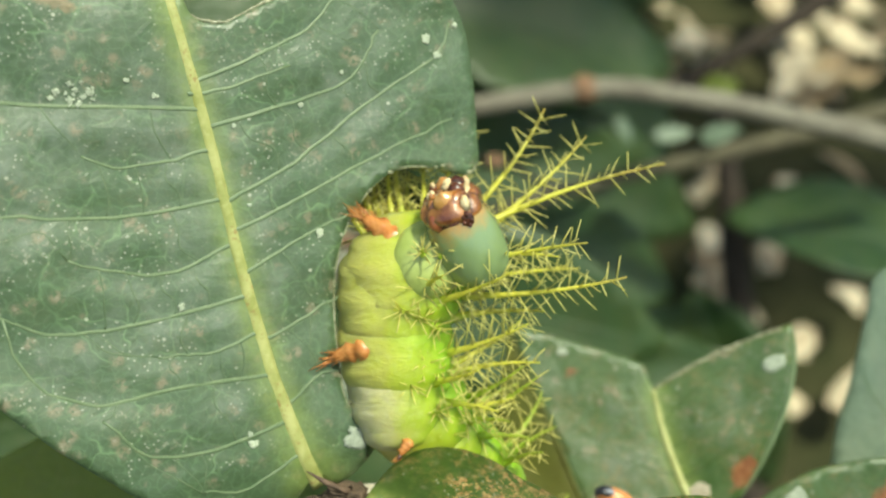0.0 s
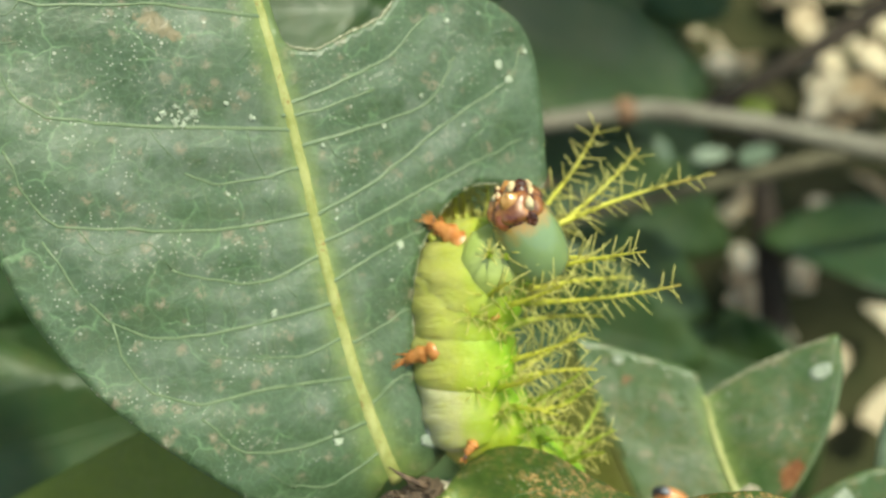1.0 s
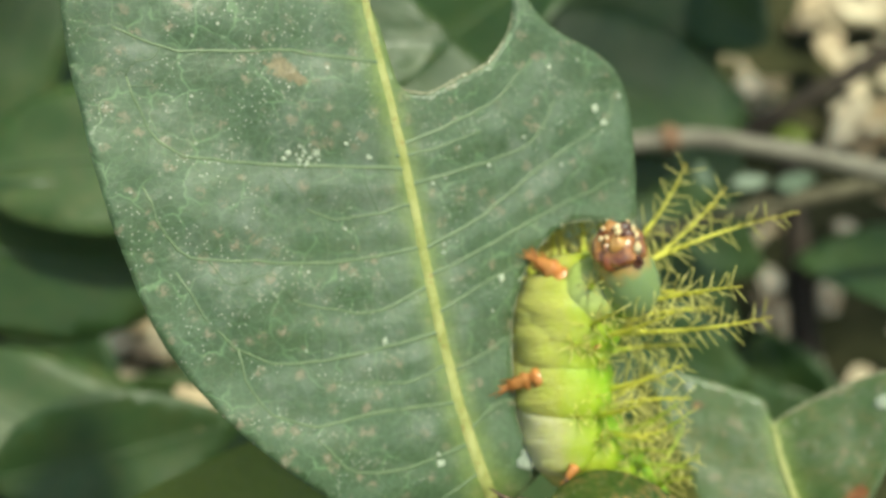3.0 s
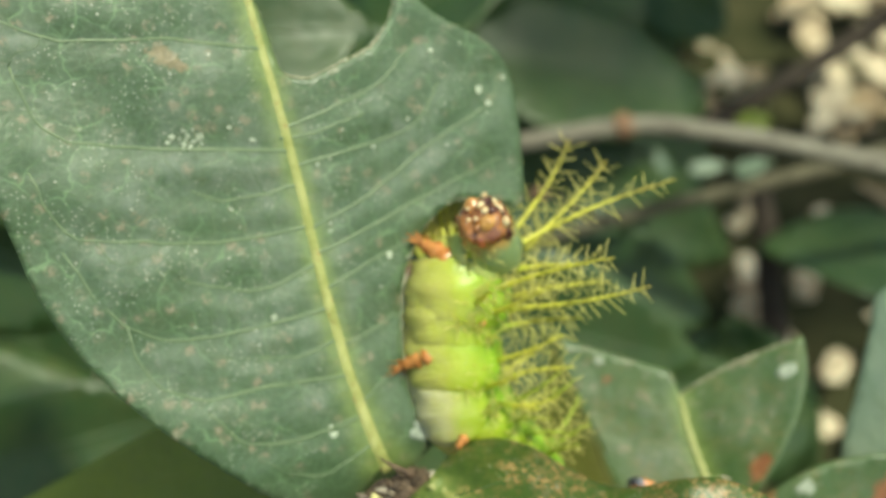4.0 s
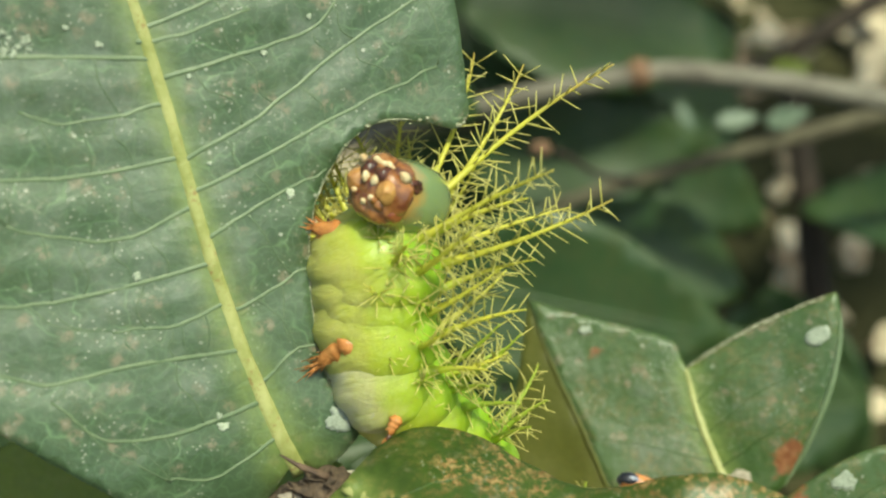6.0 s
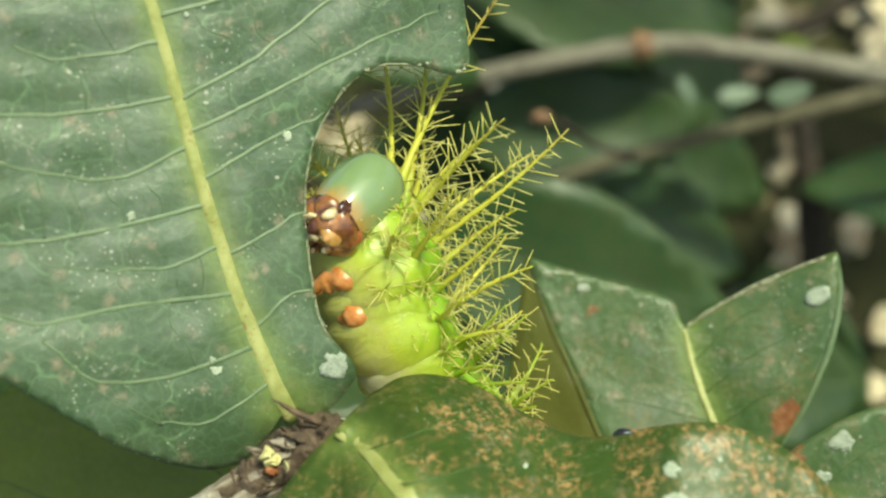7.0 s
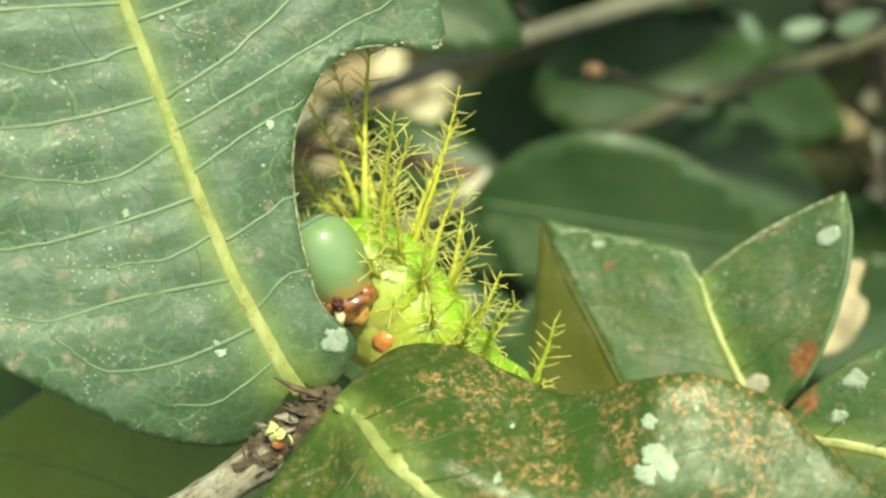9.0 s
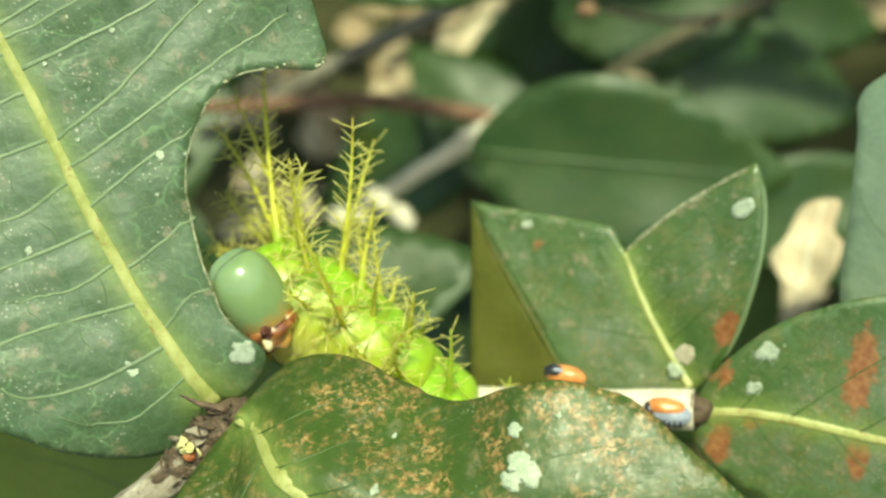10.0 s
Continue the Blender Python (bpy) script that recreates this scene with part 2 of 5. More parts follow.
RED_BARK = simple("red_bark", (0.11, 0.055, 0.033), (0.24, 0.13, 0.08), 0.4, 0.8, 0.2)
NODE_BARK = simple("node_bark", (0.035, 0.022, 0.014), (0.17, 0.115, 0.07), 1.3, 0.75, 0.3)
SCALE_DARK = simple("bud_scale_dark", (0.05, 0.03, 0.02), (0.16, 0.1, 0.06), 1.2, 0.7, 0.15)
BUD = simple("bud_cream", (0.45, 0.4, 0.14), (0.6, 0.55, 0.28), 1.5, 0.6, 0.05)
EARTH = simple("forest_earth", (0.03, 0.034, 0.014), (0.066, 0.06, 0.028), 0.05, 0.95, 1.5, 0.0, 0.1)
BUG_ORANGE = simple("bug_orange", (0.5, 0.17, 0.05), (0.62, 0.27, 0.1), 1.5, 0.35)
DRY_ORANGE = simple("dried_orange", (0.15, 0.08, 0.045), (0.23, 0.13, 0.07), 0.6, 0.7, 0.2)
BUG_BLACK = simple("bug_black", (0.012, 0.012, 0.018), (0.04, 0.04, 0.06), 1.5, 0.3)
BUG_GREY = simple("bug_grey", (0.2, 0.22, 0.3), (0.34, 0.36, 0.42), 2.0, 0.5)


def litter_material():
    n = Nodes("dry_leaf", 0.8)
    r = n.add("ShaderNodeNewGeometry").outputs["Random Per Island"]
    c = n.mix(n.step(r, 0.1, 0.9), (0.34, 0.25, 0.145), (0.7, 0.6, 0.42))
    n.colour(n.mix(n.step(n.noise(0.15, 5), 0.4, 0.7, 0, 0.5), c, (0.2, 0.12, 0.07)))
    n.bump(n.noise(0.3, 4), 0.5)
    return n.mat


LITTER = litter_material()


def body_material(name, belly, flank, low, high):
    """Pale below, lime green above, with fine folds round the body."""
    n = Nodes(name, 0.38)
    x = n.axis(0)
    side = n.math("ADD", x, n.step(n.noise(0.35, 3), 0.3, 0.7, -1.0, 1.0))
    c = n.mix(n.step(side, low, high), belly, flank)
    c = n.mix(n.step(side, high - 0.4, high + 2.0), c, (0.31, 0.4, 0.025))
    c = n.mix(n.step(side, 1.4, 3.4), c, (0.24, 0.4, 0.02))
    dots = n.math("MULTIPLY", n.step(n.cells(1.9), 0.1, 0.18, 1, 0), n.step(x, 0.5, 1.8, 0, 0.5))
    c = n.mix(dots, c, (0.28, 0.22, 0.05))
    c = n.mix(n.step(n.noise(2.6, 4), 0.5, 0.75, 0, 0.3), c, (0.42, 0.46, 0.16))
    n.colour(c)
    squeeze = n.add("ShaderNodeMapping")
    squeeze.inputs["Scale"].default_value = (0.3, 0.3, 1.0)
    n.link(n.co, squeeze.inputs[0])
    folds = n.noise(1.0, 4, 0.6, 0.6, squeeze.outputs[0])
    under = n.math("MULTIPLY", folds, n.step(x, -2.2, 2.2, 1.5, 0.35))
    n.bump(n.math("ADD", under, n.math("MULTIPLY", n.noise(2.2, 4), 0.25)), 0.17)
    n.flesh(1.8, 0.6)
    return n.mat


def spine_material(name, root, stalk):
    """Green at the root, yellower along the stalk, rusty at the tip."""
    n = Nodes(name, 0.4)
    z = n.axis(2)
    c = n.mix(n.step(z, 0.2, 2.6), root, stalk)
    c = n.mix(n.step(z, 10.0, 14.5), c, (0.48, 0.33, 0.09))
    n.colour(n.mix(n.step(n.noise(1.5, 2), 0.4, 0.7, 0, 0.4), c, (0.66, 0.62, 0.2)))
    n.through_light((0.7, 0.7, 0.12), 0.45)
    return n.mat


def head_material():
    """Glassy green dome, brown towards the mouth."""
    n = Nodes("head_shell", 0.06)
    z = n.math("ADD", n.axis(2), n.step(n.noise(0.9, 3), 0.3, 0.7, -0.5, 0.5))
    c = n.mix(n.step(z, -2.1, -0.5), (0.38, 0.22, 0.06), (0.18, 0.25, 0.11))
    c = n.mix(n.step(z, -3.2, -2.3), (0.16, 0.045, 0.015), c)
    n.colour(n.mix(n.step(n.noise(2.2, 3), 0.45, 0.7, 0, 0.3), c, (0.16, 0.23, 0.11)))
    n.flesh(1.2, 0.25)
    n.bump(n.noise(0.9, 3), 0.05)
    n.p.inputs["Coat Weight"].default_value = 1.0
    n.p.inputs["Coat Roughness"].default_value = 0.06
    return n.mat


SKIN = body_material("caterpillar_skin", (0.4, 0.38, 0.1), (0.36, 0.385, 0.045), -2.6, -0.6)
PALE_SKIN = body_material("caterpillar_pale_skin", (0.46, 0.43, 0.24), (0.42, 0.41, 0.14), -2.6, -0.6)
SPINE, HEAD = spine_material("spine_yellow", (0.36, 0.54, 0.03), (0.74, 0.7, 0.09)), head_material()
GREEN_SPINE = spine_material("spine_green", (0.2, 0.42, 0.02), (0.36, 0.5, 0.05))
NECK = simple("neck_skin", (0.33, 0.4, 0.09), (0.4, 0.45, 0.15), 0.35, 0.3, 0.02)
NEEDLE = simple("needle_straw", (0.64, 0.6, 0.13), (0.8, 0.74, 0.3), 1.2, 0.4, 0.0, 0.4)
LEG = simple("leg_orange", (0.38, 0.12, 0.025), (0.58, 0.27, 0.085), 1.2, 0.22, 0.05)
CLAW = simple("claw_dark", (0.05, 0.02, 0.01), (0.12, 0.05, 0.03), 2.0, 0.3)


def jaw_material():
    """Wet amber shell clouded with chestnut, a few dark seams."""
    n = Nodes("jaw_amber", 0.08)
    seam = n.cells(0.36, "DISTANCE_TO_EDGE")
    c = n.mix(n.step(n.noise(0.55, 4), 0.36, 0.62), (0.12, 0.032, 0.012), (0.36, 0.15, 0.04))
    c = n.mix(n.step(n.noise(1.3, 4), 0.52, 0.7, 0, 0.7), c, (0.09, 0.028, 0.012))
    n.colour(n.mix(n.step(seam, 0.01, 0.06, 0.7, 0.0), c, (0.04, 0.014, 0.01)))
    n.bump(n.math("ADD", n.step(seam, 0.0, 0.22), n.math("MULTIPLY", n.noise(1.6, 4), 0.5)), 0.2)
    n.flesh(0.8, 0.3)
    n.p.inputs["Coat Weight"].default_value = 1.0
    n.p.inputs["Coat Roughness"].default_value = 0.07
    return n.mat


JAW = jaw_material()
MAXILLA = simple("maxilla_amber", (0.3, 0.12, 0.03), (0.55, 0.3, 0.09), 0.6, 0.1, 0.02)
JAW_RED = simple("cheek_red_brown", (0.16, 0.035, 0.014), (0.34, 0.11, 0.035), 0.7, 0.1, 0.02)
JAW_DARK = simple("jaw_dark", (0.03, 0.01, 0.008), (0.12, 0.04, 0.02), 1.6, 0.12, 0.03)
CREAM = simple("mouth_cream", (0.46, 0.27, 0.1), (0.74, 0.66, 0.42), 1.0, 0.22, 0.03)
SPIRACLE = simple("spiracle_red", (0.5, 0.09, 0.015), (0.6, 0.16, 0.03), 2.0, 0.4)

# ---- building blocks ----
BASE = {}


def thing(name, base, label, category, group="", kind=""):
    """An Empty at the thing's base, in plant millimetres."""
    ob = new(name)
    ob.empty_display_size = 0.003
    ob.matrix_basis = W @ Matrix.Translation(Vector(base) * MM)
    BASE[ob] = np.array(base, float)
    return tagged(ob, label, category, group, kind)


def part(name, shape, material, parent, label=""):
    """Links verts and faces, in millimetres, as one mesh under a thing or a part."""
    verts, faces = shape
    base = BASE.get(parent, BASE.get(parent.parent, 0.0) if parent else 0.0)
    me = bpy.data.meshes.new(name)
    me.from_pydata(((np.asarray(verts, float) - base) * MM).tolist(), [], faces)
    me.polygons.foreach_set("use_smooth", [True] * len(me.polygons))
    me.materials.append(material)
    ob = new(name, me)
    ob.parent = parent
    return tagged(ob, label)


def joined(*shapes):
    verts, faces = [], []
    for v, f in shapes:
        k = len(verts)
        verts += [tuple(p) for p in v]
        faces += [[i + k for i in g] for g in f]
    return verts, faces


def glide(points, count):
    """A smooth line through a few points."""
    p = np.array(points, float)
    p = np.vstack([2 * p[0] - p[1], p, 2 * p[-1] - p[-2]])
    out = []
    for x in np.linspace(0, len(p) - 3 - 1e-6, count):
        i, f = int(x), x - int(x)
        a, b, c, d = p[i : i + 4]
        out.append(0.5 * (2 * b + (c - a) * f + (2 * a - 5 * b + 4 * c - d) * f**2 + (3 * b - a - 3 * c + d) * f**3))
    return np.array(out)


def loop_line(points, per):
    """A smooth closed outline through a few points."""
    p, out = np.array(points, float), []
    k = len(p)
    for i in range(k):
        a, b, c, d = p[i - 1], p[i], p[(i + 1) % k], p[(i + 2) % k]
        for f in np.arange(per) / per:
            out.append(0.5 * (2 * b + (c - a) * f + (2 * a - 5 * b + 4 * c - d) * f**2 + (3 * b - a - 3 * c + d) * f**3))
    return np.array(out)


def tube(line, radii, sides=8, flat=1.0, rough=0.0):
    """A tapered tube along a line, closed at both ends."""
    line = np.asarray(line, float)
    radii = np.interp(np.linspace(0, 1, len(line)), np.linspace(0, 1, len(radii)), radii)
    along = np.gradient(line, axis=0)
    verts, faces = [], []
    side = np.cross(along[0], (0.3, 0.2, 1.0))
    for k, (c, d, r) in enumerate(zip(line, along, radii)):
        d = d / np.linalg.norm(d)
        side = np.cross(d, (0.35, 0.0, 1.0)) if flat < 0.5 else side - d * (side @ d)
        side = side / np.linalg.norm(side)
        other = np.cross(d, side)
        for j in range(sides):
            a = 2 * math.pi * j / sides
            q = r * (1 + rough * noise.noise(Vector(c * 0.9 + (j * 1.7, 0, 0))))
            verts.append(c + q * (math.cos(a) * side + flat * math.sin(a) * other))
    for k in range(len(line) - 1):
        for j in range(sides):
            a, b = k * sides + j, k * sides + (j + 1) % sides
            faces.append([a, b, b + sides, a + sides])
    faces.append(list(range(sides))[::-1])
    faces.append([len(verts) - sides + j for j in range(sides)])
    return verts, faces


def lump(centre, radii, turn=None, rings=8, sides=12, rough=0.12, seed=0.0):
    """A rounded, slightly uneven lump."""
    verts, faces = [], []
    m = turn or Matrix.Identity(3)
    for i in range(rings + 1):
        b = math.pi * i / rings
        for j in range(sides):
            a = 2 * math.pi * j / sides
            p = Vector((math.sin(b) * math.cos(a), math.sin(b) * math.sin(a), math.cos(b)))
            q = 1 + rough * noise.noise(p * 1.8 + Vector((seed, seed * 2, 0)))
            p = m @ Vector((p.x * radii[0] * q, p.y * radii[1] * q, p.z * radii[2] * q))
            verts.append((p.x + centre[0], p.y + centre[1], p.z + centre[2]))
    for i in range(rings):
        for j in range(sides):
            a, b = i * sides + j, i * sides + (j + 1) % sides
            faces.append([a, a + sides, b + sides, b])
    return verts, faces


def near_lines(p, lines):
    """Distance from points p (n, 2) to polylines."""
    best = np.full(len(p), 1e9)
    for line in lines:
        for a, b in zip(line[:-1], line[1:]):
            a, b = np.asarray(a)[:2], np.asarray(b)[:2]
            f = np.clip(((p - a) @ (b - a)) / max((b - a) @ (b - a), 1e-9), 0, 1)
            best = np.minimum(best, np.linalg.norm(p - a - f[:, None] * (b - a), axis=1))
    return best


def sheet(outline, height, cell, thick):
    """A thin blade with the given outline, lifted by height(p), with a top, an underside and a rim."""
    from mathutils.geometry import delaunay_2d_cdt

    k = len(outline)
    lo, hi = outline.min(0), outline.max(0)
    pts = []
    for j, y in enumerate(np.arange(lo[1], hi[1], cell * 0.87)):
        for x in np.arange(lo[0] + (j % 2) * cell / 2, hi[0], cell):
            pts.append((x, y))
    pts = np.array(pts)
    pts = pts[near_lines(pts, [np.vstack([outline, outline[:1]])]) > cell * 0.45]
    every = [Vector(p) for p in np.vstack([outline, pts])]
    got, _, tris, *_ = delaunay_2d_cdt(every, [], [list(range(k))], 1, 1e-6)
    p = np.array([(q.x, q.y) for q in got])
    h = height(p)
    n = len(p)
    tris = [list(t) for t in tris]
    verts = np.vstack([np.c_[p, h + thick / 2], np.c_[p, h - thick / 2]])
    faces = tris + [[i + n for i in t[::-1]] for t in tris]
    seen = {}
    for t in tris:
        for a, b in zip(t, t[1:] + t[:1]):
            seen[(a, b)] = True
    for a, b in seen:
        if (b, a) not in seen:
            faces.append([b, a, a + n, b + n])
    return verts, faces


def wobble(p, scale, seed):
    return np.array([noise.noise(Vector((x * scale, y * scale, seed))) for x, y in p])


def flake(outline_r, centre, height, material, parent, name, lift=0.12, seed=0.0, stretch=(1, 1), turn=0.0, ragged=0.2, lobes=0.5):
    """A lichen or rust patch with a lobed outline, lying on a surface."""
    n, c, s = 40, math.cos(turn), math.sin(turn)
    ring = []
    for j in range(n):
        a = 2 * math.pi * j / n
        r = outline_r * (0.8 + lobes * noise.noise(Vector((math.cos(a) * 1.5, math.sin(a) * 1.5, seed))) + ragged * noise.noise(Vector((math.cos(a) * 5, math.sin(a) * 5, seed))))
        x, y = r * math.cos(a) * stretch[0], r * math.sin(a) * stretch[1]
        ring.append((centre[0] + c * x - s * y, centre[1] + s * x + c * y))
    shape = sheet(np.array(ring), lambda p: height(p) + lift - 0.03 + 0.05 * wobble(p, 2.0, seed), outline_r * 0.3, 0.1)
    return part(name, shape, material, parent)

# ---- the ground and the far surroundings ----


def ground():
    """Uneven forest floor near the plant, flat to the horizon."""
    verts, faces, k = [], [], 0
    rings = [0.0] + list(np.geomspace(0.03, 400, 46))
    for i, r in enumerate(rings):
        for j in range(48):
            a = 2 * math.pi * j / 48
            x, y = r * math.cos(a), 0.25 + r * math.sin(a)
            z = 0.008 * noise.noise(Vector((x * 9, y * 9, 0))) + 0.004 * noise.noise(Vector((x * 30, y * 30, 3)))
            verts.append((x, y, z * min(1, 3 / max(r, 0.01)) - 0.008))
    for i in range(len(rings) - 1):
        for j in range(48):
            a, b = i * 48 + j, i * 48 + (j + 1) % 48
            faces.append([a, b, b + 48, a + 48] if i else [a, b + 48, a + 48])
    me = bpy.data.meshes.new("ground")
    me.from_pydata(verts, [], faces)
    me.polygons.foreach_set("use_smooth", [True] * len(me.polygons))
    me.materials.append(EARTH)
    return tagged(new("ground", me), "dark damp forest earth under dry leaf litter", "ground", kind="structure")


# Sunlit openings in the shade, on the ground: place and half widths in metres.
FLECKS = [(0.097, 0.328, 0.011, 0.017), (0.137, 0.322, 0.022, 0.024), (0.087, 0.362, 0.016, 0.009), (0.09, 0.257, 0.007, 0.005), (0.11, 0.246, 0.004, 0.008), (0.085, 0.216, 0.007, 0.006), (0.1, 0.219, 0.004, 0.005),
          (0.104, 0.19, 0.005, 0.007), (-0.057, 0.278, 0.024, 0.011), (-0.066, 0.259, 0.013, 0.006), (-0.099, 0.263, 0.011, 0.012), (-0.062, 0.243, 0.01, 0.005), (-0.103, 0.236, 0.005, 0.006), (-0.085, 0.237, 0.007, 0.005), (-0.085, 0.228, 0.008, 0.011),
          (-0.115, 0.262, 0.008, 0.007), (-0.01, 0.244, 0.003, 0.005), (0.049, 0.212, 0.003, 0.005), (-0.096, 0.204, 0.014, 0.012), (0.15, 0.385, 0.03, 0.02)]


def litter():
    """Dry curled leaves lying over one another on the ground, heaped where the sun comes through."""
    rnd = random.Random(5)
    verts, faces = [], []
    spots = [(rnd.uniform(-0.45, 0.5), rnd.uniform(-0.12, 1.1), 1.0) for k in range(700)] + [(rnd.gauss(0, 0.9), rnd.gauss(0.5, 0.9), 1.0) for k in range(3500)]
    # Pale heaps draw the shape of each sun fleck on the dark earth.
    for x, y, a, b in FLECKS:
        small = min(1.1, 0.3 + 40 * min(a, b))
        a, b = max(0.002, a - 0.004), max(0.003, b - 0.004)
        for k in range(int(7 + 30000 * a * b)):
            r, q = math.sqrt(rnd.random()), rnd.uniform(0, 2 * math.pi)
            spots.append((x + a * r * math.cos(q), y + b * r * math.sin(q), small))
    for x, y, size in spots:
        length, width = rnd.uniform(0.009, 0.026) * size, rnd.uniform(0.005, 0.014) * size
        curl, cup = rnd.uniform(-14, 22), rnd.uniform(-0.3, 0.6)
        m = Matrix.Translation((x, y, rnd.uniform(0.0, 0.012))) @ Euler((rnd.gauss(0, 0.3), rnd.gauss(0, 0.3), rnd.uniform(0, 6.3))).to_matrix().to_4x4()
        k = len(verts)
        for i in range(7):
            s = i / 6 * 2 - 1
            half = width * (1 - abs(s) ** 2.2) * 0.5 + 0.0006
            for j in (-1, -0.4, 0.4, 1):
                z = curl * (s * length / 2) ** 2 * 1.2 + cup * abs(j) * half
                verts.append(tuple(m @ Vector((s * length / 2, j * half, z + 0.002 * noise.noise(Vector((s * 3, j * 2, k)))))))
        for i in range(6):
            for j in range(3):
                a = k + i * 4 + j
                faces.append([a, a + 1, a + 5, a + 4])
    me = bpy.data.meshes.new("leaf_litter")
    me.from_pydata(verts, [], faces)
    me.materials.append(LITTER)
    return tagged(new("leaf_litter", me), "pale tan dry leaves scattered over dark earth", "leaf litter", kind="stuff")


ground()
litter()


def far_leaf(length, width, material, base, turn, label, bend=0.25, seed=0.0):
    """A whole leaf with its midrib, growing from base along its own x axis."""
    ob = new("shrub_leaf")
    ob.empty_display_size = 0.003
    n = 9
    top = [(length * i / n, width / 2 * math.sin(math.pi * (i / n) ** 0.8) ** 0.8) for i in range(1, n)]
    ring = [(0, 0)] + [(x, -y) for x, y in top] + [(length, 0)] + top[::-1]

    def height(p):
        s = p[:, 0] / length
        return -bend * length * s**2 * 0.5 + 0.18 * np.abs(p[:, 1]) + 1.2 * wobble(p, 0.09, seed)

    part("blade", sheet(loop_line(ring, 4), height, length / 16, 0.35), material, ob)
    line = np.array([(length * s, 0.0) for s in np.linspace(0, 0.97, 12)])
    line = np.c_[line, height(line) + 0.25]
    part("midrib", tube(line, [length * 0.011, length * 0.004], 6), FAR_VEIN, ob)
    ob.matrix_basis = W @ pose(*[c * MM for c in base], *turn)
    return tagged(ob, label, "leaf", "shrub leaves behind the caterpillar")


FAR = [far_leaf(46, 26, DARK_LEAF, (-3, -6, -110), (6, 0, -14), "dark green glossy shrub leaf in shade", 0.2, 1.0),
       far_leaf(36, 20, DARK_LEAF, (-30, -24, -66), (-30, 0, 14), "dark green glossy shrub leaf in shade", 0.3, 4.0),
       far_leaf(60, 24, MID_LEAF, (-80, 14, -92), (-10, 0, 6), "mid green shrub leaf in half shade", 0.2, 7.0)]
LEAVES = [
    (0, -88, 4, -95, 20, 5, -8), (2, -90, -16, -100, -20, 0, -22), (1, -72, -30, -85, 10, 0, 12),
    (0, 12, 38, -200, -30, 0, 6), (1, 40, 44, -205, -15, 0, -60), (0, 22, 20, -190, 4, 10, -25), (0, 28, -4, -185, 8, 0, -12),
    (1, 26, -30, -170, 6, 0, 10), (0, 8, 6, -215, -5, 0, 20), (0, 62, -12, -200, 30, 0, -70), (1, -24, 34, -100, -10, 0, -30),
    (0, -18, 30, -110, -40, 0, 40), (1, 80, 30, -230, -20, 0, 70), (0, 66, -40, -190, 5, 0, 30), (0, 2, 13, -180, 8, 0, 4), (1, 58, 8, -230, 10, 0, 120),
]
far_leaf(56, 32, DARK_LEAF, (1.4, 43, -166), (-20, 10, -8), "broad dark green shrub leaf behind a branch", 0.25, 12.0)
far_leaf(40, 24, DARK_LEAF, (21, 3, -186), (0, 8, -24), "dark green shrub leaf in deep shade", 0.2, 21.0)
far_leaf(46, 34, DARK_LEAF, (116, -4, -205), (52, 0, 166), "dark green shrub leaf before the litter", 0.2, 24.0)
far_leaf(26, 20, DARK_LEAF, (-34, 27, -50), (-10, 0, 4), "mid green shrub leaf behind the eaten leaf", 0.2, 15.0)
for base, turn, size in (((47.5, 18.6, -165), (-10, 0, 8), 8), ((56.5, 18.4, -166), (10, 5, 12), 9), ((41, 22.5, -166), (0, 0, -60), 6)):
    far_leaf(size, size * 0.42, PALE_LEAF, base, turn, "small pale grey-green leaf by the branch", 0.2, size)
far_leaf(9, 6, LOWER_LEAF, (61, 29, -190), (0, 0, 15), "small bright yellow-green leaf", 0.2, 3.0)
far_leaf(5, 4, LOWER_LEAF, (-28.5, -3, -138), (-20, 0, 10), "small bright green leaf scrap among twigs", 0.2, 5.0)


def in_gap(u, v, w):
    """Whether a leaf there would hide one of the sunlit spots of ground."""
    p = W @ (Vector((u, v, w)) * MM)
    for eye in (W @ (Vector((4, 0, 105)) * MM), W @ (Vector((12, -5, 92)) * MM), W @ (Vector((40, 0, 94)) * MM)):
        f = eye.z / (eye.z - p.z)
        x, y = eye.x + (p.x - eye.x) * f, eye.y + (p.y - eye.y) * f
        if any(abs(x - fx) < fa + 0.004 and abs(y - fy) < fb + 0.004 for fx, fy, fa, fb in FLECKS):
            return True
    return False


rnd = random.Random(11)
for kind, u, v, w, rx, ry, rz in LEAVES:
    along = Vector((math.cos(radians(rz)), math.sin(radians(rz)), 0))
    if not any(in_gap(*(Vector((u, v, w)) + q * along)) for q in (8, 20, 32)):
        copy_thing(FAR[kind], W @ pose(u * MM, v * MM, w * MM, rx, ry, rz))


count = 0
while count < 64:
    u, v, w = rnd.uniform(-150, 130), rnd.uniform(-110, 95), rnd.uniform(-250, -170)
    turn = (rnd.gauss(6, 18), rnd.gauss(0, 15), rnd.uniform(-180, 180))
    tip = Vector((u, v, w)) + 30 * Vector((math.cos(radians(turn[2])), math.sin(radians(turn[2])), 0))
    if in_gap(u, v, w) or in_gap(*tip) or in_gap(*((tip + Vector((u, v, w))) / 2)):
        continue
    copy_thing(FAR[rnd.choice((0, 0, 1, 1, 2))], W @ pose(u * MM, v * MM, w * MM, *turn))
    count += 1


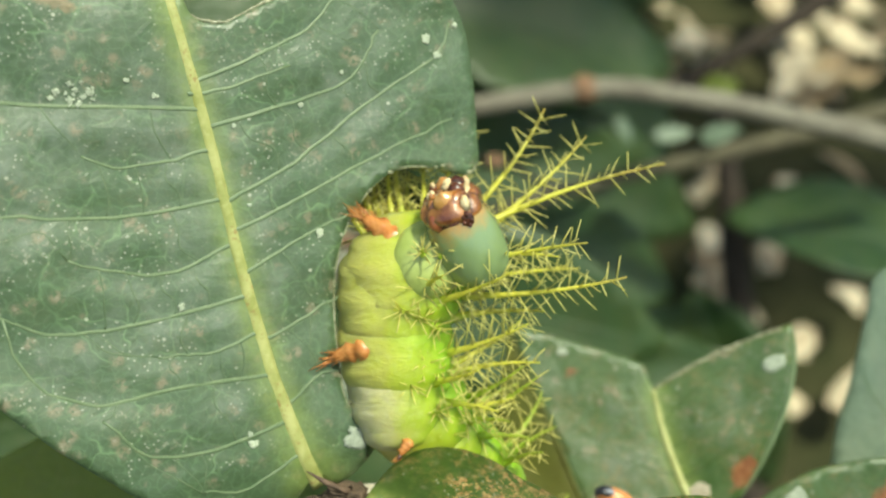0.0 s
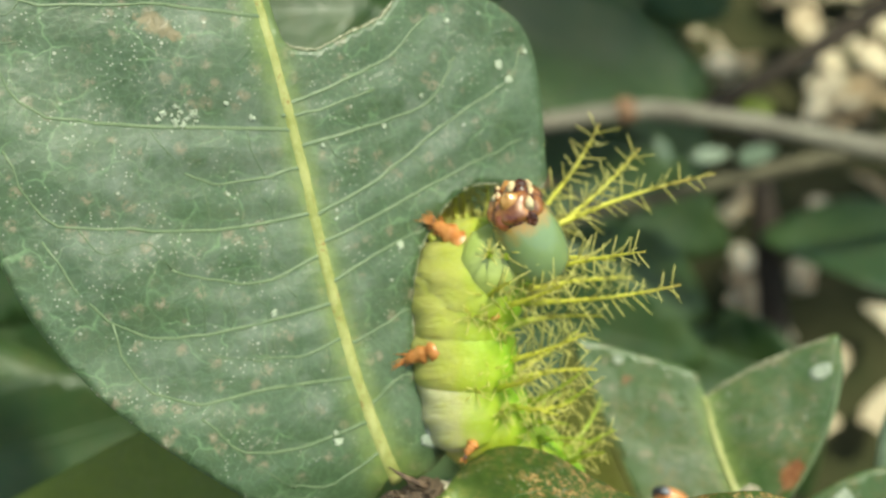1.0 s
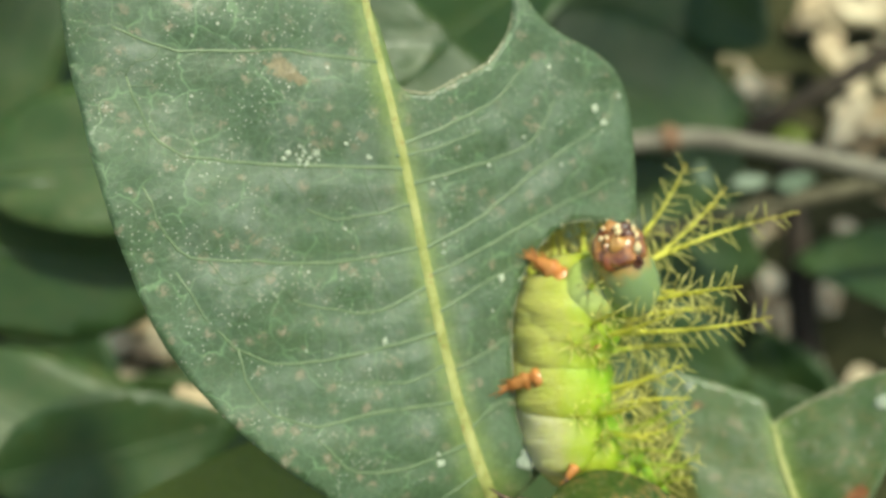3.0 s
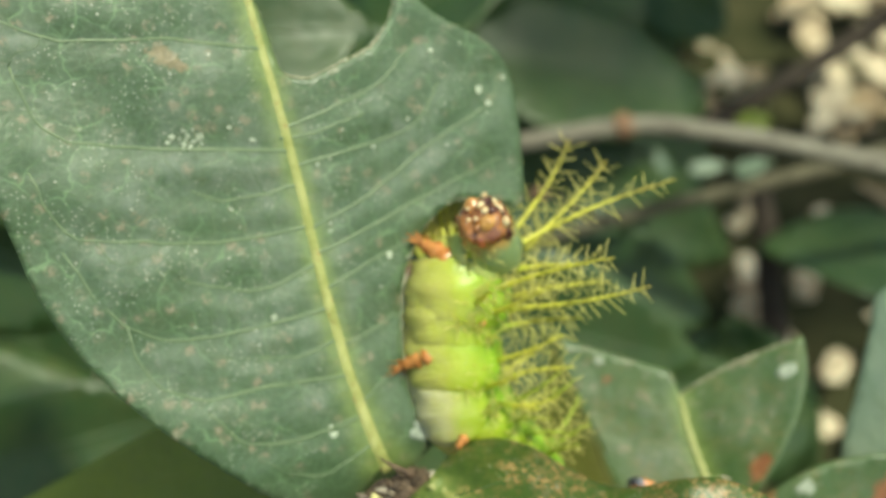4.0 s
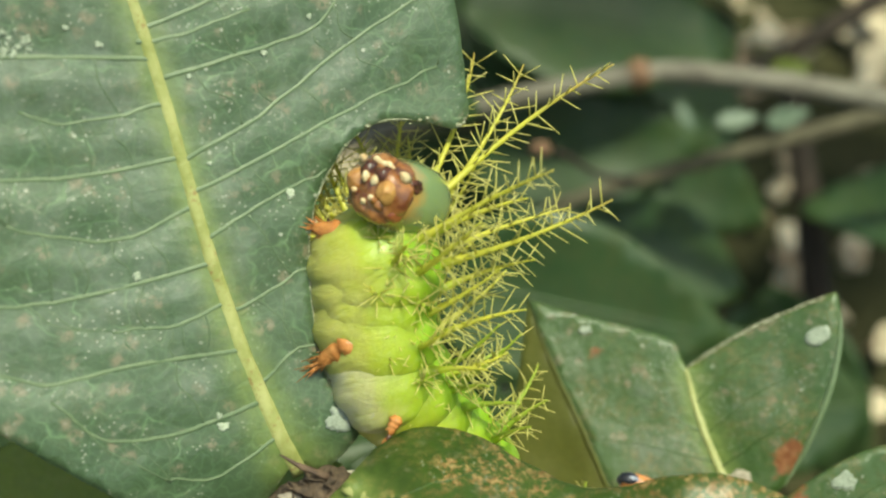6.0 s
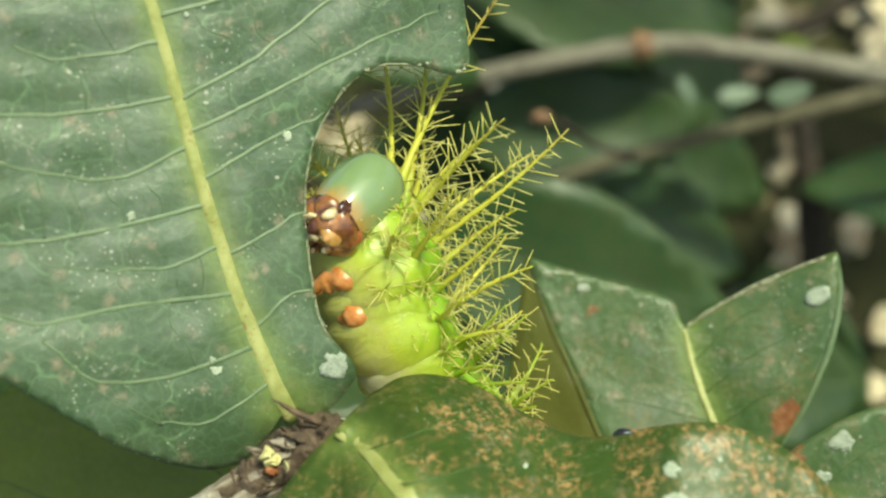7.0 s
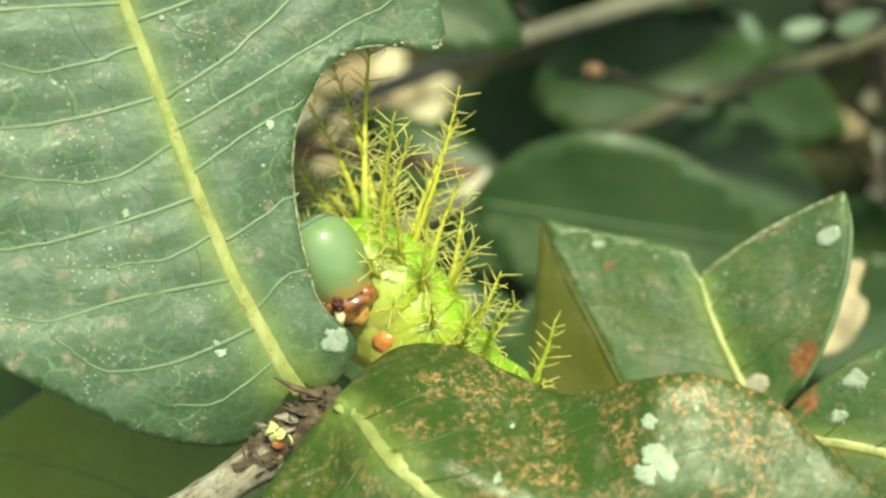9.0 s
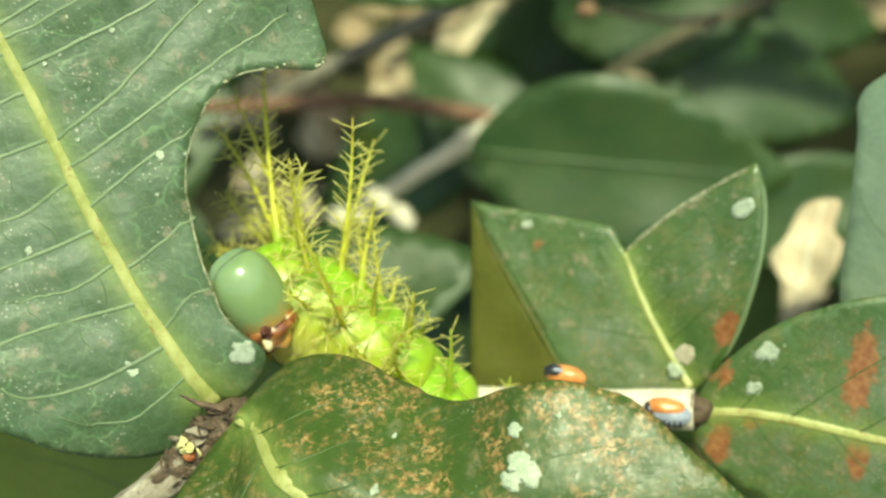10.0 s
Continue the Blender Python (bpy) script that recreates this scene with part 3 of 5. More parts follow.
def unseen_shade_shrub():
    """An unseen shrub, added overhead so its leaves shade the ground behind the plant."""
    ob = new("shrub")
    ob.empty_display_size = 0.02
    ob.location = (0.34, 0.95, 0)
    tagged(ob, "unseen leafy shrub added to shade the ground behind", "shrub")
    rnd = random.Random(23)
    stem = glide([(0, 0, -10), (-6, -8, 160), (-30, -40, 330), (-60, -90, 520)], 16)
    part("stem", tube(stem, [12, 10, 8, 5], 10, 1, 0.15), BROWN_BARK, ob)
    ring = [(0, 0)] + [(x, -y) for x, y in ((14, 15), (38, 23), (62, 18))] + [(84, 0)] + [(x, y) for x, y in ((62, 18), (38, 23), (14, 15))]
    blade = sheet(loop_line(ring, 3), lambda p: -0.0022 * p[:, 0] ** 2 + 0.2 * np.abs(p[:, 1]), 9, 0.4)
    mesh = None
    for limb in range(17):
        x, y, z = rnd.uniform(-0.42, 0.42), 0.06 + 0.05 * limb, rnd.uniform(0.4, 0.5)
        end = np.array((x * 1000 - 340, y * 1000 - 950, z * 1000))
        line = glide([stem[9 + limb % 6], (stem[12] + end) / 2 + (0, 0, 30), end], 14)
        part("limb", tube(line, [5, 3.5, 2], 7, 1, 0.15), BROWN_BARK, ob)
        for k in range(44 if y < 0.16 else 26 if y < 0.3 else 18):
            p = np.array((rnd.uniform(-0.22, 0.42) * 1000 - 340, (y + rnd.uniform(-0.02, 0.06)) * 1000 - 950, z * 1000 + rnd.uniform(-30, 30)))
            high = p[2] * MM / sun_dir.z
            x_shade, y_shade = (p[0] + 340) * MM - sun_dir.x * high, (p[1] + 950) * MM - sun_dir.y * high
            # Leaves of the added canopy are left out above each fleck.
            if any(max(abs(x_shade - fx) - fa, abs(y_shade - fy) - fb) < (0.036 if fy > 0.27 or fx < 0 else 0.014) for fx, fy, fa, fb in FLECKS):
                continue
            turn = pose(*(p * MM), rnd.gauss(0, 18), rnd.gauss(0, 18), rnd.uniform(20, 160))
            if mesh is None:
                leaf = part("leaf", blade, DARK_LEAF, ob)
                mesh = leaf.data
            else:
                leaf = new("leaf", mesh)
                leaf.parent = ob
            leaf.matrix_basis = turn


unseen_shade_shrub()


def branch(name, line, radii, material, label, knots=(), rough=0.15, swollen=None):
    line = glide(line, 40)
    ob = thing(name, line[0], label, "branch")
    part("stem", tube(line, radii, 12, 1.0, rough), material, ob)
    for s, r in knots:
        c = line[int(s * 39)]
        part("knot", lump(c, (r, r, r * 0.9), None, 8, 12, 0.25, s), swollen or material, ob)
    return ob


branch("branch", [(-60, 2, -150), (-30, 12, -150), (-9, 18, -150), (10, 22.2, -150), (34, 26, -150), (48, 25.1, -150), (74, 20.3, -150), (110, 12, -152)],
       [1.3, 1.5, 1.7, 1.9, 2.0, 2.3], GREY_BARK, "grey-brown woody branch with a swollen reddish knot", [(0.57, 2.7)], 0.15, DRY_ORANGE)
branch("branch", [(0, -4, -172), (20, 5, -170), (36, 9.5, -170), (54.5, 14.2, -170), (79, 20, -170), (115, 30, -172)], [0.8, 1.3, 1.6, 2.0], OLIVE_BARK, "thin olive brown side branch out of focus", [(0.3, 1.5), (0.66, 2.0)])
branch("branch", [(72, 30, -221), (74, 12, -220), (75, 0, -220), (77, -24, -220), (80, -60, -222), (84, -100, -226)], [2.4, 3.0, 3.6, 4.0], BROWN_BARK, "dark brown upright shrub stem", [(0.3, 3.2), (0.62, 3.9)])
branch("branch", [(40, 20, -262), (61, 33, -260), (75, 41, -260), (107, 60, -260), (140, 84, -260)], [1.6, 2.2, 2.6, 3.0], BROWN_BARK, "dark brown shrub branch over the litter", [(0.45, 2.7)])
branch("twig", [(-32, -16, -140), (-20, -10, -140), (-11.5, -6.5, -140), (-3.4, -2.5, -141)], [1.2, 1.5, 1.7], PALE_BARK, "pale dry twig lying over litter", [(0.75, 2.2)])
branch("twig", [(-70, 9, -142), (-47, 6, -142), (-26, 3.7, -142), (-5, -2.1, -141)], [1.0, 1.3, 1.4], RED_BARK, "reddish brown thin twig over litter")
branch("twig", [(9, -24, -118), (18, -13, -124), (25, -4, -130)], [0.8, 1.0, 1.0], GREY_BARK, "grey thin twig between shrub leaves")


def dead_bud():
    ob = thing("dried_bud", (15.5, 11.6, -120), "small orange dried bud out of focus", "bud")
    part("scale", lump((15.5, 11.6, -120), (1.6, 1.1, 1.0), None, 8, 12, 0.4, 2.0), DRY_ORANGE, ob)
    part("stalk", tube(glide([(18.2, 11.2, -121), (26, 9.0, -150), (33, 9.0, -168)], 10), [0.5, 0.8], 6), BROWN_BARK, ob)


dead_bud()


def dry_leaf(base, length, width, turn, label, curl=0.5):
    """A curled dead leaf caught among the twigs."""
    ob = new("dry_leaf")
    ob.empty_display_size = 0.003
    ring = [(0, 0), (length * 0.2, -width * 0.4), (length * 0.55, -width * 0.5), (length * 0.7, -width * 0.25), (length, -width * 0.2), (length * 0.85, width * 0.3), (length * 0.5, width * 0.35), (length * 0.25, width * 0.5)]
    part("blade", sheet(loop_line(ring, 5), lambda p: curl * p[:, 1] ** 2 / width + 2.2 * wobble(p, 0.22, length), length / 10, 0.3), LITTER, ob)
    line = np.array([(length * s, 0.0) for s in np.linspace(0.02, 0.95, 8)])
    part("midrib", tube(np.c_[line, 0.2 + 2.2 * wobble(line, 0.22, length)], [0.35, 0.15], 6), PALE_BARK, ob)
    ob.matrix_basis = W @ pose(*[q * MM for q in base], *turn)
    return tagged(ob, label, "leaf", "dead leaves among the twigs")


dry_leaf((40, -27, -76), 12, 8, (-20, 15, 65), "pale tan curled dead leaf")
dry_leaf((-48, -21, -90), 10, 8, (-25, 10, 20), "brown curled dead leaf", 0.15)


def seed_pods():
    for k, (u, v, r) in enumerate(((-25.6, -13, 1.0), (-22.2, -16.5, 0.9), (-31.8, -15.4, 1.1))):
        ob = thing("seed_pod", (u, v, -138), "small tan dry seed pod on a twig", "seed pod", "seed pods on the twig")
        part("husk", lump((u, v, -138), (2.9 * r, 1.9 * r, 1.8 * r), Euler((0, 0, (-0.9, -1.0, -0.3)[k])).to_matrix(), 9, 14, 0.35, k * 2.0), PALE_BARK, ob)
        part("stalk", tube(glide([(u, v, -138), ((u - 24) / 2, (v - 12.4) / 2, -139), (-24, -12.4, -140)], 6), [0.4, 0.5], 6), BROWN_BARK, ob)


seed_pods()

# ---- the twig and the leaves round the caterpillar ----


def main_twig():
    ob = thing("leafy_twig", (-30, -36, 3), "brown woody twig with bud scars and a pale far end", "twig")
    part("old_wood", tube(glide([(-40, -42, 3), (-24, -32.5, 0), (-14.2, -27.1, -2), (-8.8, -24.2, -2.5), (-4.4, -21.6, -3), (-1.2, -19.2, -3.4)], 40), [1.75, 1.55, 1.35, 1.35, 1.6, 1.3], 16, 1, 0.16), BARK, ob)
    part("young_wood", tube(glide([(-1.6, -19.6, -3.6), (2.4, -21.0, -12), (7.7, -23.4, -20.6), (20.2, -25.4, -22), (30.6, -26.6, -22)], 40), [1.35, 1.5, 1.6, 1.6, 1.7], 14, 1, 0.06), PALE_BARK, ob)
    for k in range(4):
        s = (-6.6 + k * 0.75, -22.75 + k * 0.42, -2.85)
        ring = [(s[0] + 1.42 * math.cos(a) * 0.5, s[1] - 1.42 * math.cos(a) * 0.87, s[2] + 1.42 * math.sin(a)) for a in np.linspace(-0.6, math.pi + 0.4, 14)]
        part("scar_ring", tube(ring, [0.06, 0.1, 0.05], 6, 1, 0.5), SCALE_DARK, ob)
    part("node_bark", tube(glide([(-7.6, -23.5, -2.6), (-5.4, -22.2, -2.8), (-3.4, -20.9, -3.0), (-1.8, -19.8, -3.2), (-1.0, -19.2, -3.6), (-0.5, -18.9, -4.2)], 36), [1.3, 1.5, 1.72, 1.7, 1.4, 0.9], 20, 1, 0.5), NODE_BARK, ob, "dark crumpled bark round the node")
    rnd = random.Random(3)
    for k in range(16):
        s = rnd.random()
        c = np.array((-6.6 + 6.2 * s, -22.0 + 3.6 * s, -1.9 + rnd.uniform(-0.4, 0.6)))
        ring = np.array([(0, -0.3), (0.5, -0.4), (1.2, -0.25), (1.7, 0.05), (1.0, 0.25), (0.4, 0.35), (-0.1, 0.2)]) * rnd.uniform(0.6, 1.15)
        v, f = sheet(loop_line(ring, 3), lambda p: 0.9 * p[:, 1] ** 2 + 0.35 * wobble(p, 1.3, k * 2.0), 0.22, 0.07)
        turn = Euler((rnd.uniform(-0.9, 0.9), rnd.uniform(-0.9, 0.2), rnd.uniform(0.2, 2.9))).to_matrix()
        part("bud_scale", ([tuple(turn @ Vector(q) + Vector(c)) for q in v], f), NODE_BARK if k % 4 else BARK, ob)
    part("dry_stipule", tube(glide([(-1.2, -18.4, -1.8), (-2.6, -17.6, -0.9), (-4.2, -16.7, -0.7)], 10), [0.3, 0.22, 0.05], 6, 0.5, 0.5), SCALE_DARK, ob, "dry brown stipule")
    for k in range(5):
        c = Vector((-4.9 + 0.38 * k, -20.4 - 0.3 * (k % 3), -0.9 + 0.12 * k))
        ring = np.array([(0, -0.35), (0.5, -0.5), (0.95, 0.0), (0.5, 0.45), (0, 0.3)]) * (1.0 - 0.08 * k)
        v, f = sheet(loop_line(ring, 3), lambda p: 0.8 * p[:, 1] ** 2 + 0.5 * wobble(p, 1.2, k * 3.0), 0.2, 0.12)
        turn = Euler((0.5 * (k - 2), -0.5, 0.4 + 1.1 * k)).to_matrix()
        part("bud", ([tuple(turn @ Vector(q) + c) for q in v], f), BUD, ob, "small cream bud flake")
    part("bud_core", lump((-4.4, -21.3, -1.0), (0.5, 0.4, 0.4), None, 8, 10, 0.5, 6.0), RUST, ob, "rusty bud core")
    part("twig_end", tube([(30.4, -26.6, -22.2), (31.0, -26.7, -22.2), (31.6, -26.6, -22.1), (32.1, -26.4, -22)], [1.6, 1.2, 0.8, 0.3], 14, 1, 0.8), NODE_BARK, ob, "dark tapering end of the twig")
    return ob


main_twig()


def veined_leaf(name, base, label, outline, height, cell, material, midrib, midrib_r, veins, thick=0.28, per=6, vein_r=(0.17, 0.08), stains=(), vein=None, ridge=0.36):
    """A leaf with a blade, a raised midrib and raised side veins."""
    ob = thing(name, base, label, "leaf")
    ring = loop_line(outline, per)
    ring = ring + 0.07 * np.c_[wobble(ring, 1.3, 2.0), wobble(ring, 1.3, 9.0)]
    blade = part("blade", sheet(ring, height, cell, thick), material, ob)
    line = glide(midrib, 50)
    where = np.array([v.co[:2] for v in blade.data.vertices]) / MM + np.array(base[:2])
    burnt = np.zeros(len(where))
    for u, v, long, wide, turn in stains:
        x, y = where[:, 0] - u, where[:, 1] - v
        s, t = x * math.cos(turn) + y * math.sin(turn), y * math.cos(turn) - x * math.sin(turn)
        burnt = np.maximum(burnt, np.exp(-((s / long) ** 2) - (t / wide) ** 2))
    for key, values in (("stain", burnt), ("rib", np.exp(-((near_lines(where, [line]) / (1.1 + (2.0 if vein else 0.2) * np.exp(-np.hypot(*(where - line[0]).T) / 3.5))) ** 2))), ("inner", near_lines(where, [np.vstack([ring, ring[:1]])]))):
        blade.data.attributes.new(key, "FLOAT", "POINT").data.foreach_set("value", values.astype(np.float32))
    part("midrib", tube(np.c_[line, height(line) + thick / 2 - 0.06], [0.86 * r for r in midrib_r], 12, ridge, 0.16 if ridge > 0.3 else 0.05), MIDRIB, ob, "pale yellow midrib")
    rib_line = glide(midrib, 120)[:, :2]
    for v in veins:
        root = rib_line[np.argmin(np.linalg.norm(rib_line - np.array(v[0]), axis=1))]
        line = glide([tuple(root), *v] if np.linalg.norm(root - np.array(v[0])) > 0.2 else v, 22)
        line = line + (0.34 * np.c_[wobble(line, 0.5, 4.0), wobble(line, 0.5, 8.0)] + 0.2 * np.c_[wobble(line, 1.4, 14.0), wobble(line, 1.4, 18.0)]) * np.linspace(0, 1, 22)[:, None]
        part("side_vein", tube(np.c_[line, height(line) + thick / 2 + 0.012], vein_r, 8, 0.2), vein or DIM_VEIN, ob)
    return ob


MAIN_MIDRIB = [(-3.6, -18.6), (-4.7, -16.0), (-7.1, -9.1), (-9.0, -1.5), (-10.4, 4.6), (-12.2, 12.2), (-14.0, 18.8), (-15.6, 25), (-18.2, 36), (-21.5, 46)]
MAIN_VEINS = [
    [(-14.5, 17.6), (-21, 17.8), (-28, 17.2), (-33, 18.5)], [(-12.6, 9.3), (-20.1, 9.1), (-25.6, 9.2), (-29.4, 10.2), (-32, 15)],
    [(-10.6, 2.9), (-16.3, 1.7), (-22.0, 1.5), (-28.2, 2.2), (-30.5, 7)], [(-9.0, -4.1), (-13.2, -5.3), (-18.3, -6.3), (-21.4, -6.4), (-24.7, -4.7), (-28.4, 0.6)],
    [(-7.3, -9.9), (-12.4, -10.4), (-16.4, -11.1), (-19.2, -11.4), (-22.6, -9.2), (-24, -5.4)], [(-5.8, -13.4), (-10.7, -15.1), (-14.9, -15.3), (-18, -12.5)],
    [(-11.6, 6.3), (-15.5, 5.2), (-19, 5.6)], [(-9.9, -0.4), (-13.5, -2.2), (-17, -2.2), (-20, -1.4)], [(-8.1, -6.8), (-11, -8), (-14.5, -8.2)], [(-5.1, -16.0), (-8.5, -18.2), (-11.5, -18.4)],
    [(-16.5, 28), (-24, 29), (-31, 31)], [(-15.2, 22.5), (-22, 23.5), (-30, 24)],
    [(-11.7, 11.2), (-7.3, 13.4), (-3.8, 15.8), (-1.2, 19.1)], [(-11.2, 8.0), (-6.0, 9.8), (-1.2, 12.0), (0.9, 15.7)], [(-9.5, 3.0), (-4.7, 6.1), (0.6, 10.8), (4.8, 13.7), (6.2, 16.5)],
    [(-9.0, 0.9), (-4.7, 3.2), (-0.8, 5.6), (2.4, 7.2), (6.5, 9.5)], [(-7.9, -1.9), (-3.8, 0.8), (-0.9, 2.2)], [(-6.7, -7.0), (-3.8, -5.1), (-2.2, -4.2)], [(-5.6, -12.0), (-3.6, -10.2), (-2.0, -9.8)],
    [(-12.1, 10.3), (-9.0, 11.0), (-5.6, 12.6)],
]


def main_height(p):
    u, v = p[:, 0], p[:, 1]
    d = near_lines(p, [glide(m, 12) for m in MAIN_VEINS[:18]] + [MAIN_MIDRIB])
    w = -5 - 0.5 * u + 0.1 * v + 0.26 * (1 - np.exp(-((d / 1.4) ** 2)))
    w = w + 0.8 * wobble(p, 0.11, 5.0) + 0.17 * wobble(p, 0.33, 15.0)
    curl = np.maximum(0, -14.5 - v + 0.25 * u)
    return w - 0.06 * curl**2


MAIN_OUTLINE = [(-4.2, -18.2), (-6.3, -20.9), (-9, -21.8), (-12.7, -20.4), (-15.9, -18.2), (-20.9, -14.3), (-25.7, -9.6), (-29.6, -4.2), (-32.4, 3.2), (-34.5, 11),
                (-35.8, 18), (-35.5, 27), (-32, 36), (-27, 43), (-22.2, 48), (-20, 44), (-18.2, 37), (-16.5, 30), (-14.9, 23.1), (-13.7, 20.4), (-12.5, 16.8),
                (-11.7, 15.5), (-9.8, 15.3), (-8, 16.4), (-5.1, 18.1), (-3.4, 20.7), (-3, 22.9), (-3.7, 26), (-2.4, 24.6), (0.3, 21.7), (4.9, 19.6), (7, 17.2), (8, 12.7),
                (8.4, 8.1), (8.5, 6.0), (7.4, 5.1), (5.2, 5.6), (2.6, 5.5), (0.6, 4.2), (-0.9, 2.2), (-2, -0.5), (-2.5, -4), (-2.2, -8.5), (-1.6, -12), (0.6, -15.2), (-0.6, -17.4), (-2.4, -18.6)]
leaf = veined_leaf("eaten_leaf", (-4, -18.5, -4.5), "large grey-green leaf with bitten edges and pale specks", MAIN_OUTLINE, main_height, 0.62, MAIN_LEAF,
                   MAIN_MIDRIB, [0.75, 0.6, 0.52, 0.48, 0.42, 0.25], MAIN_VEINS, stains=[(-20.6, 16.2, 2.2, 0.9, -0.5)], vein=VEIN)


def vein_net():
    """Thin kinked veins that tie the side veins together."""
    rnd = random.Random(31)
    lines = [glide(v, 30) for v in MAIN_VEINS]
    edge = loop_line(MAIN_OUTLINE, 4)
    shapes = []
    for a, b in ((0, 1), (1, 6), (6, 2), (2, 7), (7, 3), (3, 8), (8, 4), (4, 5), (12, 13), (13, 14), (14, 15), (15, 16), (16, 17), (17, 18), (5, 9)):
        for f in np.arange(0.15, 0.95, 0.23):
            p = lines[a][int(29 * min(0.99, max(0.05, f + rnd.uniform(-0.08, 0.08))))]
            q = lines[b][np.argmin(np.linalg.norm(lines[b] - p, axis=1))]
            middle = (p + q) / 2
            if not 1.2 < np.linalg.norm(q - p) < 7 or near_lines(np.array([p, q, middle]), [edge]).min() < 0.7 or near_lines(np.array([p, q]), [MAIN_MIDRIB]).min() < 1.4 or (middle[0] > -3 and middle[1] < 4):
                continue
            side = np.array((q[1] - p[1], p[0] - q[0])) * 0.14
            line = glide([p, p + (q - p) * 0.34 + side * rnd.uniform(-1, 1), p + (q - p) * 0.66 + side * rnd.uniform(-1.2, 1.2), q], 12)
            shapes.append(tube(np.c_[line, main_height(line) + 0.135], [0.085, 0.06, 0.085], 6, 0.2))
    tagged(part("vein_net", joined(*shapes), THIN_VEIN, leaf, "net of thin pale veins"), kind="stuff")


vein_net()
for k, edge in enumerate(([(-13.9, 20.8), (-12.7, 16.9), (-11.8, 15.6), (-9.8, 15.4), (-8, 16.5), (-5.1, 18.2), (-3.4, 20.8), (-3.0, 22.8)],
                          [(8.45, 5.9), (7.4, 5.15), (5.2, 5.65), (2.6, 5.55), (0.6, 4.25), (-0.9, 2.25), (-2, -0.5), (-2.5, -4), (-2.2, -8.5), (-1.6, -12), (0.4, -15)])):
    line = glide(edge, 60)
    line = line + 0.12 * np.c_[wobble(line, 2.5, 3.0), wobble(line, 2.5, 6.0)]
    part("bitten_rim", tube(np.c_[line, main_height(line)], [0.06, 0.13, 0.1, 0.14, 0.06], 6, 1.0, 0.9), BITE, leaf, "pale bitten rim with glints put into its colour")
# Small glossy lumps added along the rim to sparkle as glints.
rnd = random.Random(8)
for k in range(26):
    p = line[int(60 * rnd.random() ** 1.6)]
    r = rnd.uniform(0.08, 0.2)
    part("glint_crumb", lump((p[0] + rnd.gauss(0, 0.12), p[1] + rnd.gauss(0, 0.12), main_height(p[None, :2])[0] + 0.1), (r, r * 0.8, r * 0.7), None, 5, 7, 0.6, k), BITE, leaf)
flake(1.15, (-0.7, -15.0), main_height, GREY_LICHEN, leaf, "lichen_patch", 0.2, 1.0)
for k, (u, v, r) in enumerate([(4.4, 15.3, 0.42), (5.2, 14.1, 0.36), (-9.3, 8.2, 0.2), (-12.9, -4.7, 0.32), (-8.2, -14.9, 0.4), (-8.4, -14.2, 0.25), (-14.4, 10.0, 0.26), (-3.4, 0.6, 0.38), (-8.3, 2.6, 0.18), (-4.7, 9.9, 0.22),
                               (-1.8, 12.4, 0.2), (6.6, 16.5, 0.25), (0.2, 18.4, 0.22), (-16.1, 11.0, 0.22)]):
    flake(r, (u, v), main_height, LICHEN, leaf, "lichen_patch", 0.24, 3.0 + k)
rnd = random.Random(14)
for k in range(26):
    flake(rnd.uniform(0.09, 0.26), (rnd.gauss(-19.2, 1.0), rnd.gauss(9.8, 0.45)), main_height, LICHEN, leaf, "lichen_patch", 0.22, 80.0 + k, (rnd.uniform(0.6, 1.5), rnd.uniform(0.5, 1.1)), rnd.uniform(0, 3), 0.5, 0.6)


def front_height(p):
    """Rolled back steeply along its upper edge by the caterpillar, nearly flat further out."""
    u, v = p[:, 0], p[:, 1]
    rim = np.interp(u, [0, 2.4, 5, 8.6, 12.2, 15, 18, 21, 24, 28.5], [-18.6, -16.4, -15.3, -15.9, -17.75, -19.05, -18.95, -18.05, -17.9, -19.7])
    drop = np.interp(u, [8, 13, 17, 21.5], [9.6, 8.6, 6.2, 2.8])
    down = np.clip(1 - (rim - v) / 6.4, 0, 1.1)
    near = np.exp(-np.hypot(u - 0.3, v + 18.6) / 1.8)
    w = (6.0 - drop * down**1.15) * (1 - near) + 0.4 * near
    fold = near_lines(p, [FRONT_MIDRIB])
    w = w - 0.008 * np.maximum(0, u - 16) ** 2
    return w + 0.03 * np.maximum(0, -23 - v) + 0.35 * np.minimum(fold, 2) * 0.4 + 0.3 * wobble(p, 0.16, 21.0) + 0.12 * wobble(p, 0.6, 23.0)


